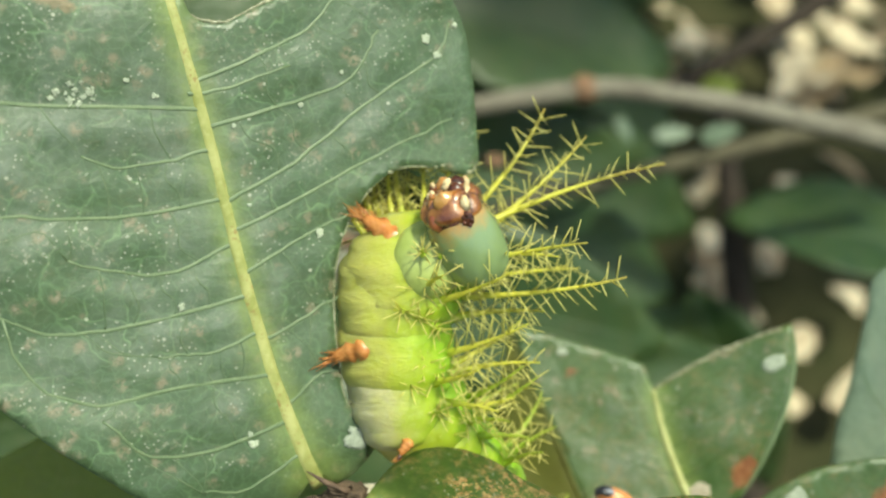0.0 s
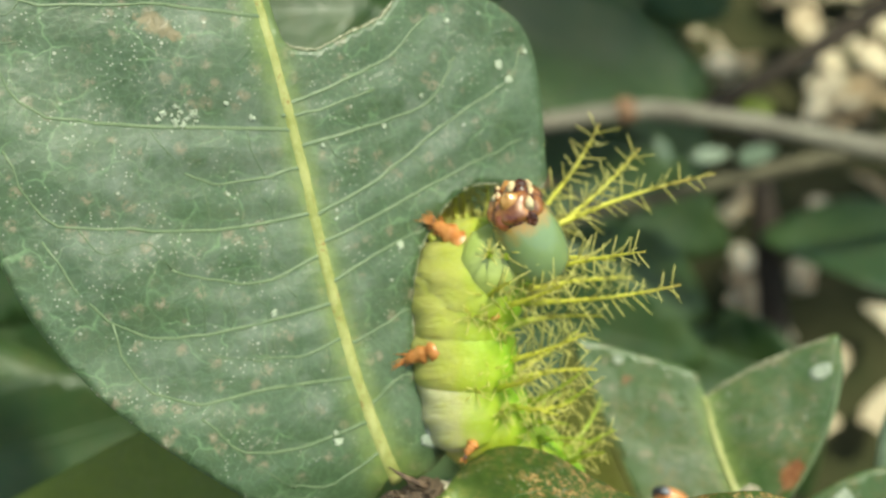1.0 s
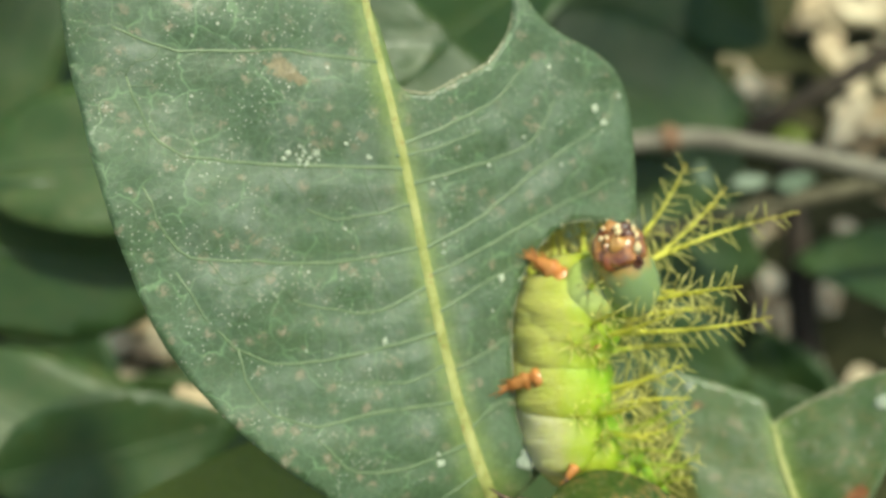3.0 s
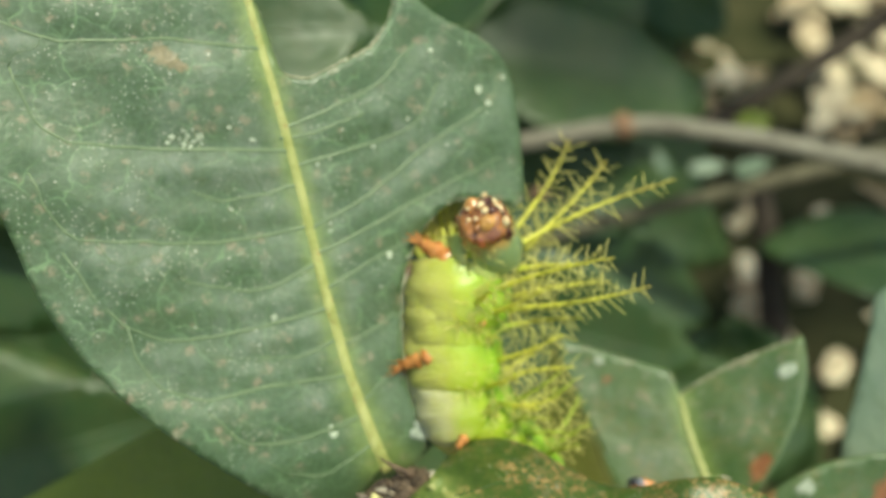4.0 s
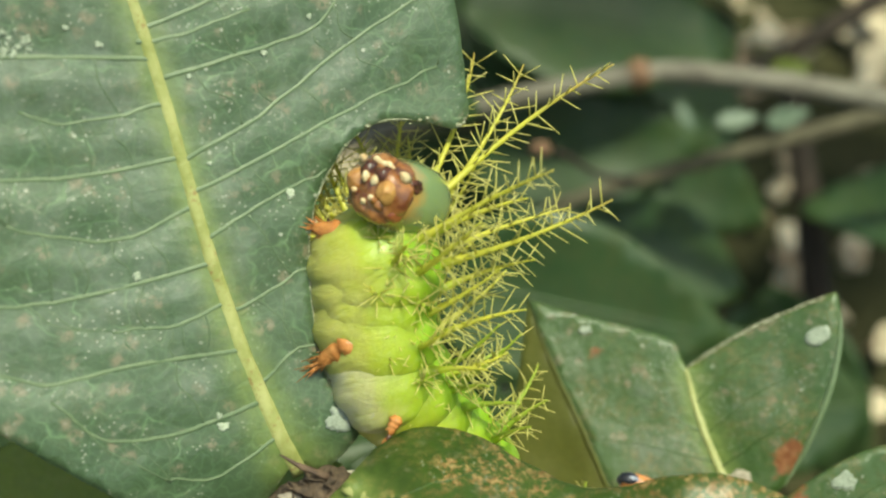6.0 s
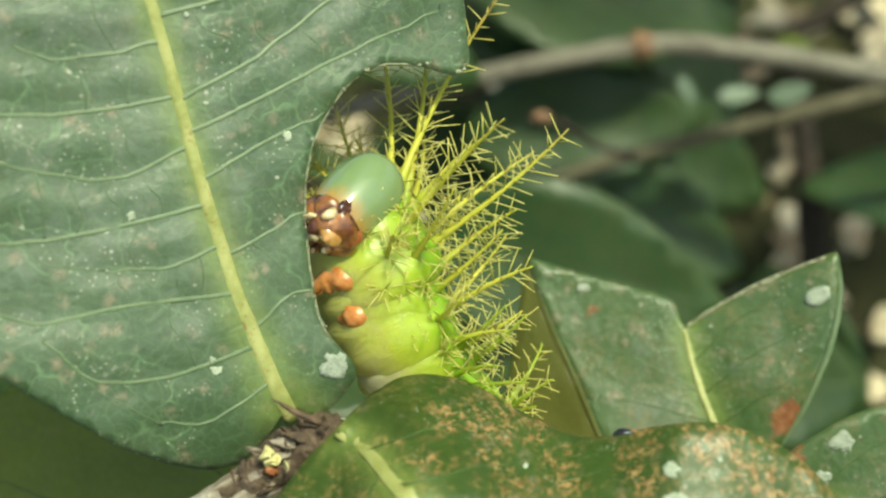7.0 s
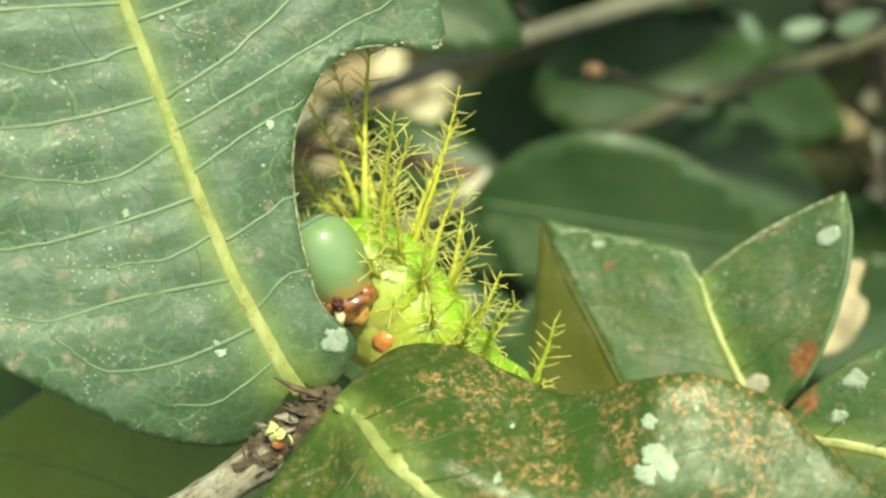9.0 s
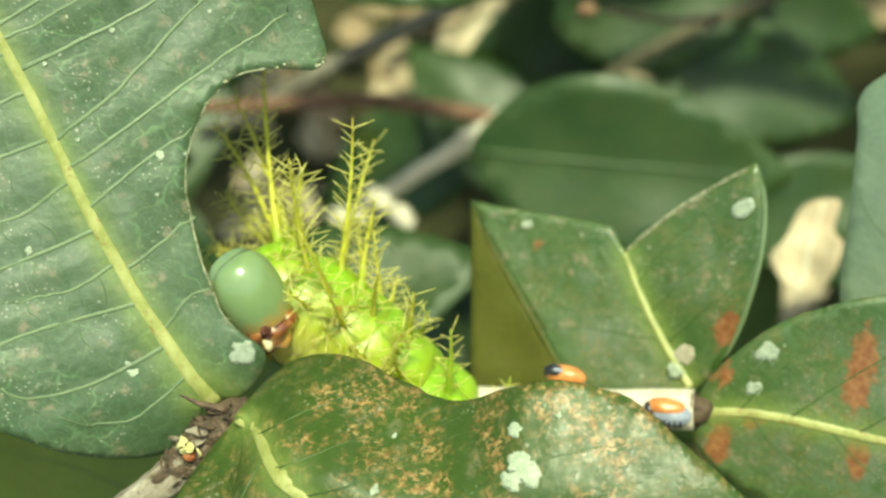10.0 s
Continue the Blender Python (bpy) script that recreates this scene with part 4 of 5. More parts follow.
FRONT_MIDRIB = [(0.0, -18.8), (3.4, -20.5), (9.1, -25.6), (16, -33), (26, -44), (34, -50.5)]
FRONT_OUTLINE = [(-0.2, -18.8), (0.8, -17.7), (2.3, -16.4), (4.9, -15.35), (8.5, -15.9), (12.0, -17.75), (15, -19.05), (17.8, -18.95), (20.8, -18.05), (24.2, -17.9), (28.5, -19.7), (31.8, -23), (34.4, -25.8),
                 (38, -31), (41, -38), (41, -46), (36, -52), (27, -50), (16, -44), (6, -38), (-1, -32.5), (-4.6, -27.8), (-4.2, -24), (-2, -20.6)]
FRONT_VEINS = [[(2.2, -19.7), (6, -18.4), (9.5, -17.8)], [(4.4, -21.3), (9.5, -20.4), (14.5, -20.2)], [(6.6, -23.2), (12, -22.2), (18, -20.6), (22, -19.6)], [(9.3, -25.8), (16, -24.6), (23, -22.4), (28, -22.2)],
               [(12.2, -29), (20, -27.6), (28, -26), (33, -27.5)], [(16, -33), (25, -32), (35, -32)], [(3.4, -20.5), (1.6, -23.4), (-1.4, -26.2)], [(6.4, -23), (4, -26.6), (1, -30)], [(10, -26.4), (8.4, -31), (6, -35)]]
front = veined_leaf("rusty_leaf", (0, -18.8, -2), "glossy green leaf speckled with rust and lichen", FRONT_OUTLINE, front_height, 0.8, FRONT_LEAF, FRONT_MIDRIB, [0.3, 0.72, 0.74, 0.68, 0.6, 0.35], FRONT_VEINS, 0.3, 6, (0.08, 0.03), ridge=0.2)
for k, (u, v, r) in enumerate([(11.4, -23.2, 0.33), (21.0, -20.5, 0.55), (21.2, -22.4, 0.9), (20.6, -23.4, 0.8), (21.9, -23.2, 0.85), (24.0, -19.9, 0.2), (12.2, -20.6, 0.18), (4.8, -26.5, 0.5)]):
    flake(r, (u, v), front_height, LICHEN, front, "lichen_patch", 0.16, 40.0 + k)


def side_height(p):
    u, v = p[:, 0], p[:, 1]
    across = u - (26.0 + 0.28 * (-13.9 - v))
    w = -30.6 + np.where(across > 0, 0.26, 0.1) * across - 0.15 * (v + 13.9)
    past = np.maximum(0, (12.6 + (-7.9 - v) * 0.315) - u)
    return w - 0.15 * past + 0.35 * wobble(p, 0.2, 31.0)


SIDE_OUTLINE = [(30.4, -26.4), (33.2, -24.0), (35.2, -20.8), (37.4, -15.5), (38.3, -11.2), (38.2, -8.0), (37.4, -7.9), (34.3, -9.2), (30.6, -11), (27.6, -12.8), (25.9, -13.9), (25.2, -12.2), (24.4, -11.4), (21.8, -10.6),
                (17, -9.3), (12.9, -8.0), (12.7, -8.3), (14.3, -13), (16.9, -19), (19.2, -24.6), (21.5, -27), (26, -27.6)]
side = veined_leaf("torn_leaf", (30, -26.3, -27), "green leaf with a torn tip and folded edge", SIDE_OUTLINE, side_height, 0.8, SIDE_LEAF, [(30.2, -26.2), (28.3, -22), (26.9, -18), (25.95, -14.1)], [0.6, 0.5, 0.34],
                   [[(27.4, -19.6), (22.5, -17), (17.5, -15.4)], [(28.2, -22), (23, -20.6), (18.5, -19.8)], [(27.4, -19.6), (31.5, -16.2), (36, -13.4)], [(28.4, -22.4), (32.5, -19.4), (36, -17)], [(26.6, -17), (30, -13.6), (34, -11)]], 0.28, 6, (0.08, 0.04), [(33.9, -21.2, 2.6, 1.3, 1.1), (18.2, -12.6, 0.9, 0.5, 0.3)])
part("folded_flap", sheet(loop_line([(12.7, -8.1), (14.6, -13), (17.2, -19), (19.5, -24.6), (20, -27), (10.0, -27), (10.3, -23), (11.0, -18), (11.8, -13), (12.4, -9)], 5), lambda p: side_height(p) - 0.15, 0.7, 0.25), FOLD_LEAF, side, "olive underside of the folded leaf edge")
part("fold_edge", tube(np.c_[(r := glide([(12.75, -8.1), (14.3, -13), (16.9, -19), (19.2, -24.6), (20.2, -26.4)], 30)), side_height(r) - 0.06], [0.16, 0.26, 0.28, 0.2], 10, 1, 0.1), FOLD_LEAF, side, "rounded fold of the leaf edge")
part("torn_rim", tube(np.c_[(r := glide([(25.9, -14.0), (27.6, -12.9), (30.6, -11.1), (34.3, -9.3), (37.2, -8.1)], 30)), side_height(r) + 0.1], [0.12, 0.22, 0.12], 6, 1, 0.7), BITE, side, "brown dried rim of the torn tip")
part("edge_rim", tube(np.c_[(r := glide([(38.2, -8.2), (38.3, -11.2), (37.4, -15.5), (35.2, -20.8), (33.4, -23.8)], 30)), side_height(r)], [0.1, 0.3, 0.3, 0.15], 6), VEIN, side, "pale thick leaf edge")
flake(1.2, (36.5, -11.3), side_height, GREY_LICHEN, side, "lichen_patch", 0.28, 65.0, (1.15, 0.75), 0.5, 0.05, 0.15)
flake(0.7, (17.4, -10.6), side_height, GREY_LICHEN, side, "lichen_patch", 0.26, 62.0, (1, 0.7), 0.0, 0.05, 0.2)
flake(1.05, (29.9, -23.3), side_height, BEIGE_LICHEN, side, "lichen_patch", 0.2, 68.0, (1.1, 0.9), 0.3, 0.1, 0.25)
flake(0.9, (28.9, -24.6), side_height, LICHEN, side, "lichen_patch", 0.6, 63.0)


def low_height(p):
    return -22.4 + 0.05 * (p[:, 0] - 34) + 0.1 * (p[:, 1] + 26) + 0.5 * wobble(p, 0.12, 41.0)


LOW_OUTLINE = [(30.6, -26.8), (32.2, -24.2), (34.9, -22.1), (39.3, -19.9), (46.7, -18.8), (56, -20), (66, -27), (70, -37), (62, -42), (50, -41.5), (40, -38.5), (33, -33.5), (30.2, -29.6)]
low = veined_leaf("spotted_leaf", (30.6, -27, -22), "green leaf with red rust stains", LOW_OUTLINE, low_height, 1.0, SIDE_LEAF, [(30.4, -27), (36, -27.6), (45.3, -30.7), (56, -34.5), (67, -37)], [0.5, 0.55, 0.45, 0.3],
                  [[(34, -27.3), (38, -24), (42, -21.6)], [(38, -28.2), (44, -24.8), (50, -22)], [(43, -30), (50, -26.6), (58, -24)], [(35, -27.5), (37, -31), (41, -35)], [(41, -29.2), (44, -33.5), (50, -38)]], 0.28, 6, (0.09, 0.05), [(44.0, -25.0, 4.6, 1.5, 1.3), (43.0, -32.0, 2.6, 1.0, 1.4), (32.2, -29.8, 2.6, 1.4, 1.2), (35.2, -28.1, 1.2, 0.8, 0), (33.2, -24.0, 1.6, 1.0, 0.9)])
flake(0.95, (37.1, -22.6), low_height, GREY_LICHEN, low, "lichen_patch", 0.16, 71.0)
flake(0.8, (35.6, -25.4), low_height, GREY_LICHEN, low, "lichen_patch", 0.16, 72.0)

veined_leaf("lower_leaf", (0, -24, -14), "dark green smooth leaf below the eaten leaf",
            [(0, -24), (-10, -16.5), (-20, -14.6), (-27.7, -16.8), (-37.8, -21.9), (-48.9, -28.4), (-60, -38), (-64, -46), (-55, -52), (-40, -52), (-20, -46), (-6, -34)],
            lambda p: -30 + 14 * np.exp(-np.hypot(p[:, 0], p[:, 1] + 24) / 8) + 0.8 * wobble(p, 0.08, 51.0), 1.3, LOWER_LEAF, [(-1, -24.5), (-14, -30), (-34, -38), (-60, -47)], [0.6, 0.5, 0.3],
            [[(-10, -28), (-18, -23), (-26, -19)], [(-20, -32.5), (-30, -28), (-40, -25)], [(-16, -31), (-18, -38), (-24, -44)]], 0.28, 5, (0.08, 0.04))
veined_leaf("pale_leaf", (50, -30, -33), "pale grey-green leaf edge in soft light", [(47.8, -3), (46.5, -7.5), (45.1, -14), (43.8, -19), (44, -24), (50, -30), (60, -24), (62, -10), (54, -2)],
            lambda p: -33 + 0.2 * (p[:, 0] - 46) + 0.4 * wobble(p, 0.15, 55.0), 1.0, PALE_LEAF, [(50, -29.5), (52, -20), (53, -10), (53, -4)], [0.5, 0.4, 0.2], [[(52, -20), (48, -16), (46, -12)]], 0.28, 5, (0.08, 0.04))


def bug(base, turn, label, striped):
    """A small domed bug: orange shell with a dark front, or grey with dark bars and an orange back."""
    ob = thing("bug", base, label, "bug", "bugs on the twig")
    ob.matrix_basis = ob.matrix_basis @ pose(0, 0, 0, *turn)
    BASE[ob] = np.zeros(3)
    if striped:
        part("shell", lump((0.1, -0.1, 0.4), (1.75, 1.05, 0.95), None, 12, 18, 0.08, 1.0), BUG_GREY, ob, "grey striped flank")
        part("back", lump((-0.25, 0.45, 0.55), (1.6, 0.75, 0.85), None, 12, 18, 0.08, 2.0), BUG_ORANGE, ob, "orange back")
        for k in range(5):
            x = -0.75 + k * 0.42
            r = 1.08 * math.sqrt(max(0.05, 1 - (x / 1.9) ** 2))
            ring = [(x + 0.12 * math.cos(a), -0.1 - r * math.cos(a), 0.4 + 0.92 * r * math.sin(a)) for a in np.linspace(-0.1, 1.25, 9)]
            part("stripe", tube(ring, [0.08, 0.13, 0.06], 6), BUG_BLACK, ob)
        part("head", lump((-1.5, 0.1, 0.45), (0.6, 0.7, 0.65), None, 8, 12, 0.15, 2.0), BUG_BLACK, ob)
    else:
        part("shell", lump((0.1, 0, 0.4), (1.7, 0.95, 0.9), None, 12, 18, 0.08, 1.0), BUG_ORANGE, ob)
        part("shield", lump((-0.85, 0.6, 0.55), (0.8, 0.45, 0.55), None, 10, 14, 0.12, 3.0), BUG_BLACK, ob, "blue-black shield")
        part("stripe", lump((-0.6, 0.85, 0.75), (0.5, 0.22, 0.22), None, 7, 10, 0.2, 5.0), BUG_GREY, ob)
        part("head", lump((-1.4, 0.15, 0.4), (0.38, 0.45, 0.45), None, 8, 12, 0.15, 2.0), BUG_BLACK, ob)
    for k in range(3):
        part("leg", tube([(-0.8 + 0.7 * k, -0.6, 0.4), (-0.9 + 0.75 * k, -1.05, 0.2), (-0.9 + 0.8 * k, -1.15, -0.5)], [0.09, 0.05], 5), BUG_BLACK, ob)


bug((20.8, -22.1, -20.4), (30, 0, -16), "small orange bug with a black shield on the twig", False)
bug((28.8, -26.1, -20.0), (0, 0, -14), "small grey bug with dark stripes and orange back", True)

# ---- the caterpillar ----
CAT_BASE = (9.0, -20.0, -11.0)
caterpillar = thing("caterpillar", CAT_BASE, "lime green caterpillar with branched yellow spines feeding on a leaf", "caterpillar")


def scolus_mesh(name, length, count, needle, bend, seed, spread=27, stem=None):
    """A branched spine: a bent green-yellow stalk with blunt straw-coloured needles all round it."""
    rnd = random.Random(seed)
    line = np.array([(bend * length * s**2, 0.3 * math.sin(3 * s) * bend * length, length * s * (1 - 0.1 * s)) for s in np.linspace(0, 1, 34)])
    shapes = [tube(line, [0.56 * min(1, length / 6), 0.32, 0.23, 0.195, 0.17, 0.145, 0.12, 0.09, 0.055], 7, 1, 0.15)]
    stalk, start = len(shapes[0][1]), len(shapes[0][0])
    ties = []
    for k in range(count):
        s = 0.06 + 0.92 * (k + rnd.random() * 0.6) / count
        i = min(33, int(s * 33))
        d = line[min(i + 1, 33)] - line[max(i - 1, 0)]
        d = d / np.linalg.norm(d)
        corner = i * 7 + int(k * 2.68 + rnd.random()) % 7
        side = np.array(shapes[0][0][corner]) - line[i]
        p = line[i] + 0.6 * side
        side = side - d * (side @ d)
        side = side / np.linalg.norm(side)
        lean = radians(spread + rnd.uniform(-16, 16))
        way = side * math.cos(lean) + d * math.sin(lean)
        size = needle * (1.0 - 0.35 * s) * rnd.uniform(0.55, 1.25)
        shapes.append(tube([p, p + way * size * 0.5, p + way * size], [0.06, 0.054, 0.034], 4))
        ties.append([corner, start, start + 1])
        start += len(shapes[-1][0])
    verts, faces = joined(*shapes)
    faces += ties
    me = bpy.data.meshes.new(name)
    me.from_pydata((np.array(verts) * MM).tolist(), [], faces)
    me.polygons.foreach_set("use_smooth", [True] * len(me.polygons))
    me.materials.append(stem or SPINE)
    me.materials.append(NEEDLE)
    me.polygons.foreach_set("material_index", [0 if k < stalk else 1 for k in range(len(me.polygons))])
    return me


LONG = [scolus_mesh("long_spine", 15.4, 42, 2.7, 0.1, 1), scolus_mesh("long_spine", 14.2, 40, 2.7, -0.08, 2)]
LONGEST = scolus_mesh("longest_spine", 18.8, 40, 2.4, -0.12, 9)
MIDDLE = [scolus_mesh("middle_spine", 8.8, 28, 2.6, 0.1, 3), scolus_mesh("middle_spine", 8.2, 27, 2.5, -0.12, 4)]
SHORT = [scolus_mesh("short_spine", 5.6, 20, 2.4, 0.12, 5), scolus_mesh("short_spine", 5.0, 18, 2.3, -0.1, 6)]
HIND = [scolus_mesh("hind_spine", 6.8, 18, 2.1, 0.12, 15, 27, GREEN_SPINE), scolus_mesh("hind_spine", 5.2, 14, 2.0, -0.1, 16, 27, GREEN_SPINE)]
STAR = [scolus_mesh("spine_tuft", 0.8, 12, 1.7, 0.3, 7, 32), scolus_mesh("spine_tuft", 0.9, 11, 1.8, -0.35, 8, 34)]


def spine(parent, mesh, radius, around, z, forward, name="spine"):
    """around: degrees from the back towards the near side; forward: lean towards the head."""
    a = radians(around)
    out = Vector((math.cos(a), -math.sin(a), 0))
    way = (out * math.cos(radians(forward)) + Vector((0, 0, 1)) * math.sin(radians(forward))).normalized()
    ob = new(name, mesh)
    ob.parent = parent
    ob.matrix_basis = Matrix.Translation((out * (radius - 0.35) + Vector((0, 0, z))) * MM) @ way.to_track_quat("Z", "X").to_matrix().to_4x4()
    return ob


def ring_body(radius, half, seed, squash=0.94, warts=0.08):
    """One body ring: a bulging barrel with folds and warts."""
    verts, faces, rows, sides = [], [], 22, 36
    for i in range(rows + 1):
        b = math.pi * i / rows
        z, q = -half * math.cos(b), max(0.0, math.sin(b)) ** 0.5
        for j in range(sides):
            a = 2 * math.pi * j / sides
            x, y = math.cos(a), math.sin(a)
            fold = 0.02 * math.sin(z * 2.6 + 1.2 * x + 2.0 * noise.noise(Vector((x, y, z * 0.3 + seed)))) * (1 - 0.8 * x) + 0.045 * noise.noise(Vector((x * 1.6, y * 1.6, z * 0.7 + seed)))
            wart = sum(warts * math.exp(-(((a - radians(c) + math.pi) % (2 * math.pi) - math.pi) ** 2) / 0.1 - z * z / 2.4) for c in (30, -30, -75, 75))
            r = radius * q * (1 + fold + wart)
            verts.append((r * x, r * y * squash, z))
    for i in range(rows):
        for j in range(sides):
            a, b = i * sides + j, i * sides + (j + 1) % sides
            faces.append([a, b, b + sides, a + sides])
    return verts, faces


LEGS = {}


def leg(key, parent, root, tip, size, seed):
    """A bristly jointed leg, built round its root: orange joints and a dark claw."""
    root, tip = np.array(root), np.array(tip)
    way = (tip - root) / np.linalg.norm(tip - root)
    knee = np.array((0.25, 0.0, 0.45)) * size
    at = lambda s: (tip - root) * s + knee * math.sin(math.pi * min(max(s, 0), 1)) * 0.5
    made = [part("leg", tube([at(s) for s in (-0.14, 0.0, 0.12, 0.28, 0.34, 0.46, 0.56, 0.62, 0.74, 0.82, 0.92)], [size * r for r in (0.5, 0.86, 1.0, 0.98, 0.72, 0.82, 0.72, 0.52, 0.52, 0.38, 0.2)], 16, 1, 0.25), LEG, parent, "shiny orange-brown leg")]
    end = at(0.9)
    made.append(part("claw", tube([end, end + way * 0.35, end + way * 0.6 + (0, 0.15, 0.1)], [0.2, 0.13, 0.03], 6), CLAW, parent, "dark claw"))
    hairs = []
    rnd = random.Random(seed)
    for k in range(80 if size > 0.6 else 8):
        p = at(rnd.uniform(0.15, 0.95))
        d = np.array((rnd.uniform(-1, 1), rnd.uniform(-1, 1), rnd.uniform(-1, 1))) + way * 0.8
        d = d * 0.6 + way * 0.9
        hairs.append(tube([p, p + d * 0.5, p + d * 1.1 * size], [0.07, 0.05, 0.012], 4))
    made.append(tagged(part("bristles", joined(*hairs), LEG, parent), kind="stuff"))
    for ob in made:
        ob.matrix_basis = Matrix.Translation(Vector(root) * MM)
    LEGS.setdefault(key, []).append((made, Vector(root), Vector(way)))


# name: radius, half length, spines as (mesh, around, z, forward)
RINGS = {
    "T1": (3.8, 3.3, [(LONGEST, -6, 1.0, 22), (LONG[0], -34, 1.3, 36), (STAR[0], 84, 0.3, 10), (STAR[1], 60, 1.2, 20), (STAR[0], 38, -0.4, 6), (STAR[1], 66, -1.2, -10), (MIDDLE[0], -60, 1.2, 40), (MIDDLE[1], -95, 1.4, 50), (MIDDLE[1], 14, -0.6, 4), (SHORT[1], -120, 1.4, 55), (MIDDLE[0], -140, 1.2, 60), (LONG[1], -64, 0.6, 52), (MIDDLE[1], -112, 0.6, 66), (MIDDLE[0], -80, 1.6, 64), (MIDDLE[1], -158, 0.6, 62), (LONG[0], -18, 0.2, 28), (MIDDLE[0], -40, -0.6, 20), (MIDDLE[1], -100, 2.0, 80), (MIDDLE[0], -130, 0.8, 68), (SHORT[0], -150, 1.8, 72), (MIDDLE[0], -118, 1.6, 78), (SHORT[0], -75, 2.2, 80), (MIDDLE[1], -90, 0.4, 58)]),
    "T2": (4.2, 4.8, [(LONG[0], 10, 0.0, -10), (LONG[1], -24, 0.6, 2), (MIDDLE[0], 40, -0.3, 4), (STAR[1], 80, -0.4, 6), (STAR[0], 58, 1.6, 20), (STAR[1], 46, -2.0, -10), (STAR[0], 62, -1.2, -6), (STAR[1], 40, 2.6, 20), (MIDDLE[1], -60, 0.2, 25), (SHORT[1], 60, 0.6, 20), (MIDDLE[1], 2, -1.8, 2), (LONG[1], 30, 1.6, 8), (MIDDLE[0], -38, -1.4, 14)]),
    "T3": (4.0, 4.7, [(MIDDLE[1], 12, 0.4, 6), (MIDDLE[0], -22, 0.6, 12), (SHORT[0], 44, 0.2, 0), (STAR[0], 74, 0.3, -6), (STAR[1], 56, 1.8, 10), (STAR[0], 48, -2.0, -14), (STAR[1], 34, 1.0, 0), (SHORT[1], -60, 0.4, 14), (SHORT[1], 28, -1.6, -8), (MIDDLE[0], 26, 2.0, 4), (SHORT[0], 4, -2.2, -8)]),
    "A1": (3.9, 3.9, [(HIND[0], 18, 0.2, 0), (HIND[1], -22, 0.4, 6), (HIND[1], 46, 0.2, -6), (STAR[1], 76, 0.2, -10), (HIND[1], 32, -1.4, -14), (HIND[0], 30, 1.6, 0), (STAR[0], 58, 1.4, 0)]),
    "A2": (3.8, 3.8, [(HIND[1], 18, 0.2, 6), (HIND[0], -24, 0.3, 10), (HIND[1], 44, 0.2, 0), (STAR[0], 74, 0.2, -4), (STAR[1], 28, 1.6, 0)]),
    "A3": (3.9, 3.4, [(HIND[1], 14, 0.2, 6), (HIND[0], -34, 0.3, 8), (HIND[1], 44, 0.2, 0)]),
    "A4": (3.8, 3.4, [(HIND[0], 14, 0.2, 4), (HIND[1], -24, 0.3, 8), (HIND[1], 44, 0.2, 0)]),
    "A5": (3.5, 3.3, [(HIND[0], 12, 0.2, 0), (HIND[1], -24, 0.3, 4), (HIND[1], 44, 0.2, 0)]),
}
rings = {}
for k, (key, (radius, half, spines)) in enumerate(RINGS.items()):
    BASE_KEEP = BASE.pop(caterpillar)
    ob = part("body_segment", ring_body(radius, half, k * 3.1, 0.94, 0.03), PALE_SKIN if key == "T3" else SKIN, caterpillar)
    BASE[caterpillar] = BASE_KEEP
    BASE[ob] = np.zeros(3)
    rings[key] = ob
    for mesh, around, z, forward in spines:
        spine(ob, mesh, radius * (1.0 if abs(around) < 60 else 0.96), around, z, forward, "spine_tuft" if mesh in STAR else "spine")
FOLDS = {"T1T2": (4.6, 4.0), "T2T3": (4.4, 4.4), "T3A1": (4.2, 3.8), "A1A2": (4.0, 3.6)}
for k, (key, (radius, half)) in enumerate(FOLDS.items()):
    BASE_KEEP = BASE.pop(caterpillar)
    rings[key] = part("skin_fold", ring_body(radius, half, 40 + k * 3.1, 0.95, 0.0), SKIN, caterpillar)
    BASE[caterpillar] = BASE_KEEP
BASE_KEEP = BASE.pop(caterpillar)
neck = part("neck", lump((0, 0, 0), (2.7, 1.7, 2.9), None, 16, 28, 0.06, 3.0), NECK, caterpillar, "smooth pale green neck shield")
for mesh, around, z, lean in ((STAR[0], 70, 0.4, 30), (STAR[1], 40, 0.6, 40), (STAR[0], 105, 0.2, 20)):
    spine(neck, mesh, 2.4, around, z, lean, "spine_tuft")
BASE[caterpillar] = BASE_KEEP
for key, root, tip, size in (("T1", (-1.1, 2.3, 0.8), (-3.9, 1.7, 3.1), 1.04), ("T2", (-2.0, 2.5, -2.8), (-5.4, 1.7, -3.3), 1.04), ("T3", (0.2, 3.2, -3.8), (-0.7, 3.4, -4.8), 0.5)):
    for near in (-1, 1):
        leg(key, rings[key], (root[0], near * root[1], root[2]), (tip[0], near * tip[1], tip[2]), size, near + 5)
part("spiracle", lump((2.5, -3.35, -0.9), (0.5, 0.3, 0.28), None, 8, 12, 0.1, 1.0), SPIRACLE, rings["T2"], "small orange-red breathing hole")
part("spiracle", lump((1.2, -3.58, 0.2), (0.2, 0.16, 0.34), None, 8, 10, 0.1, 1.0), SPIRACLE, rings["A1"], "small orange-red breathing hole")


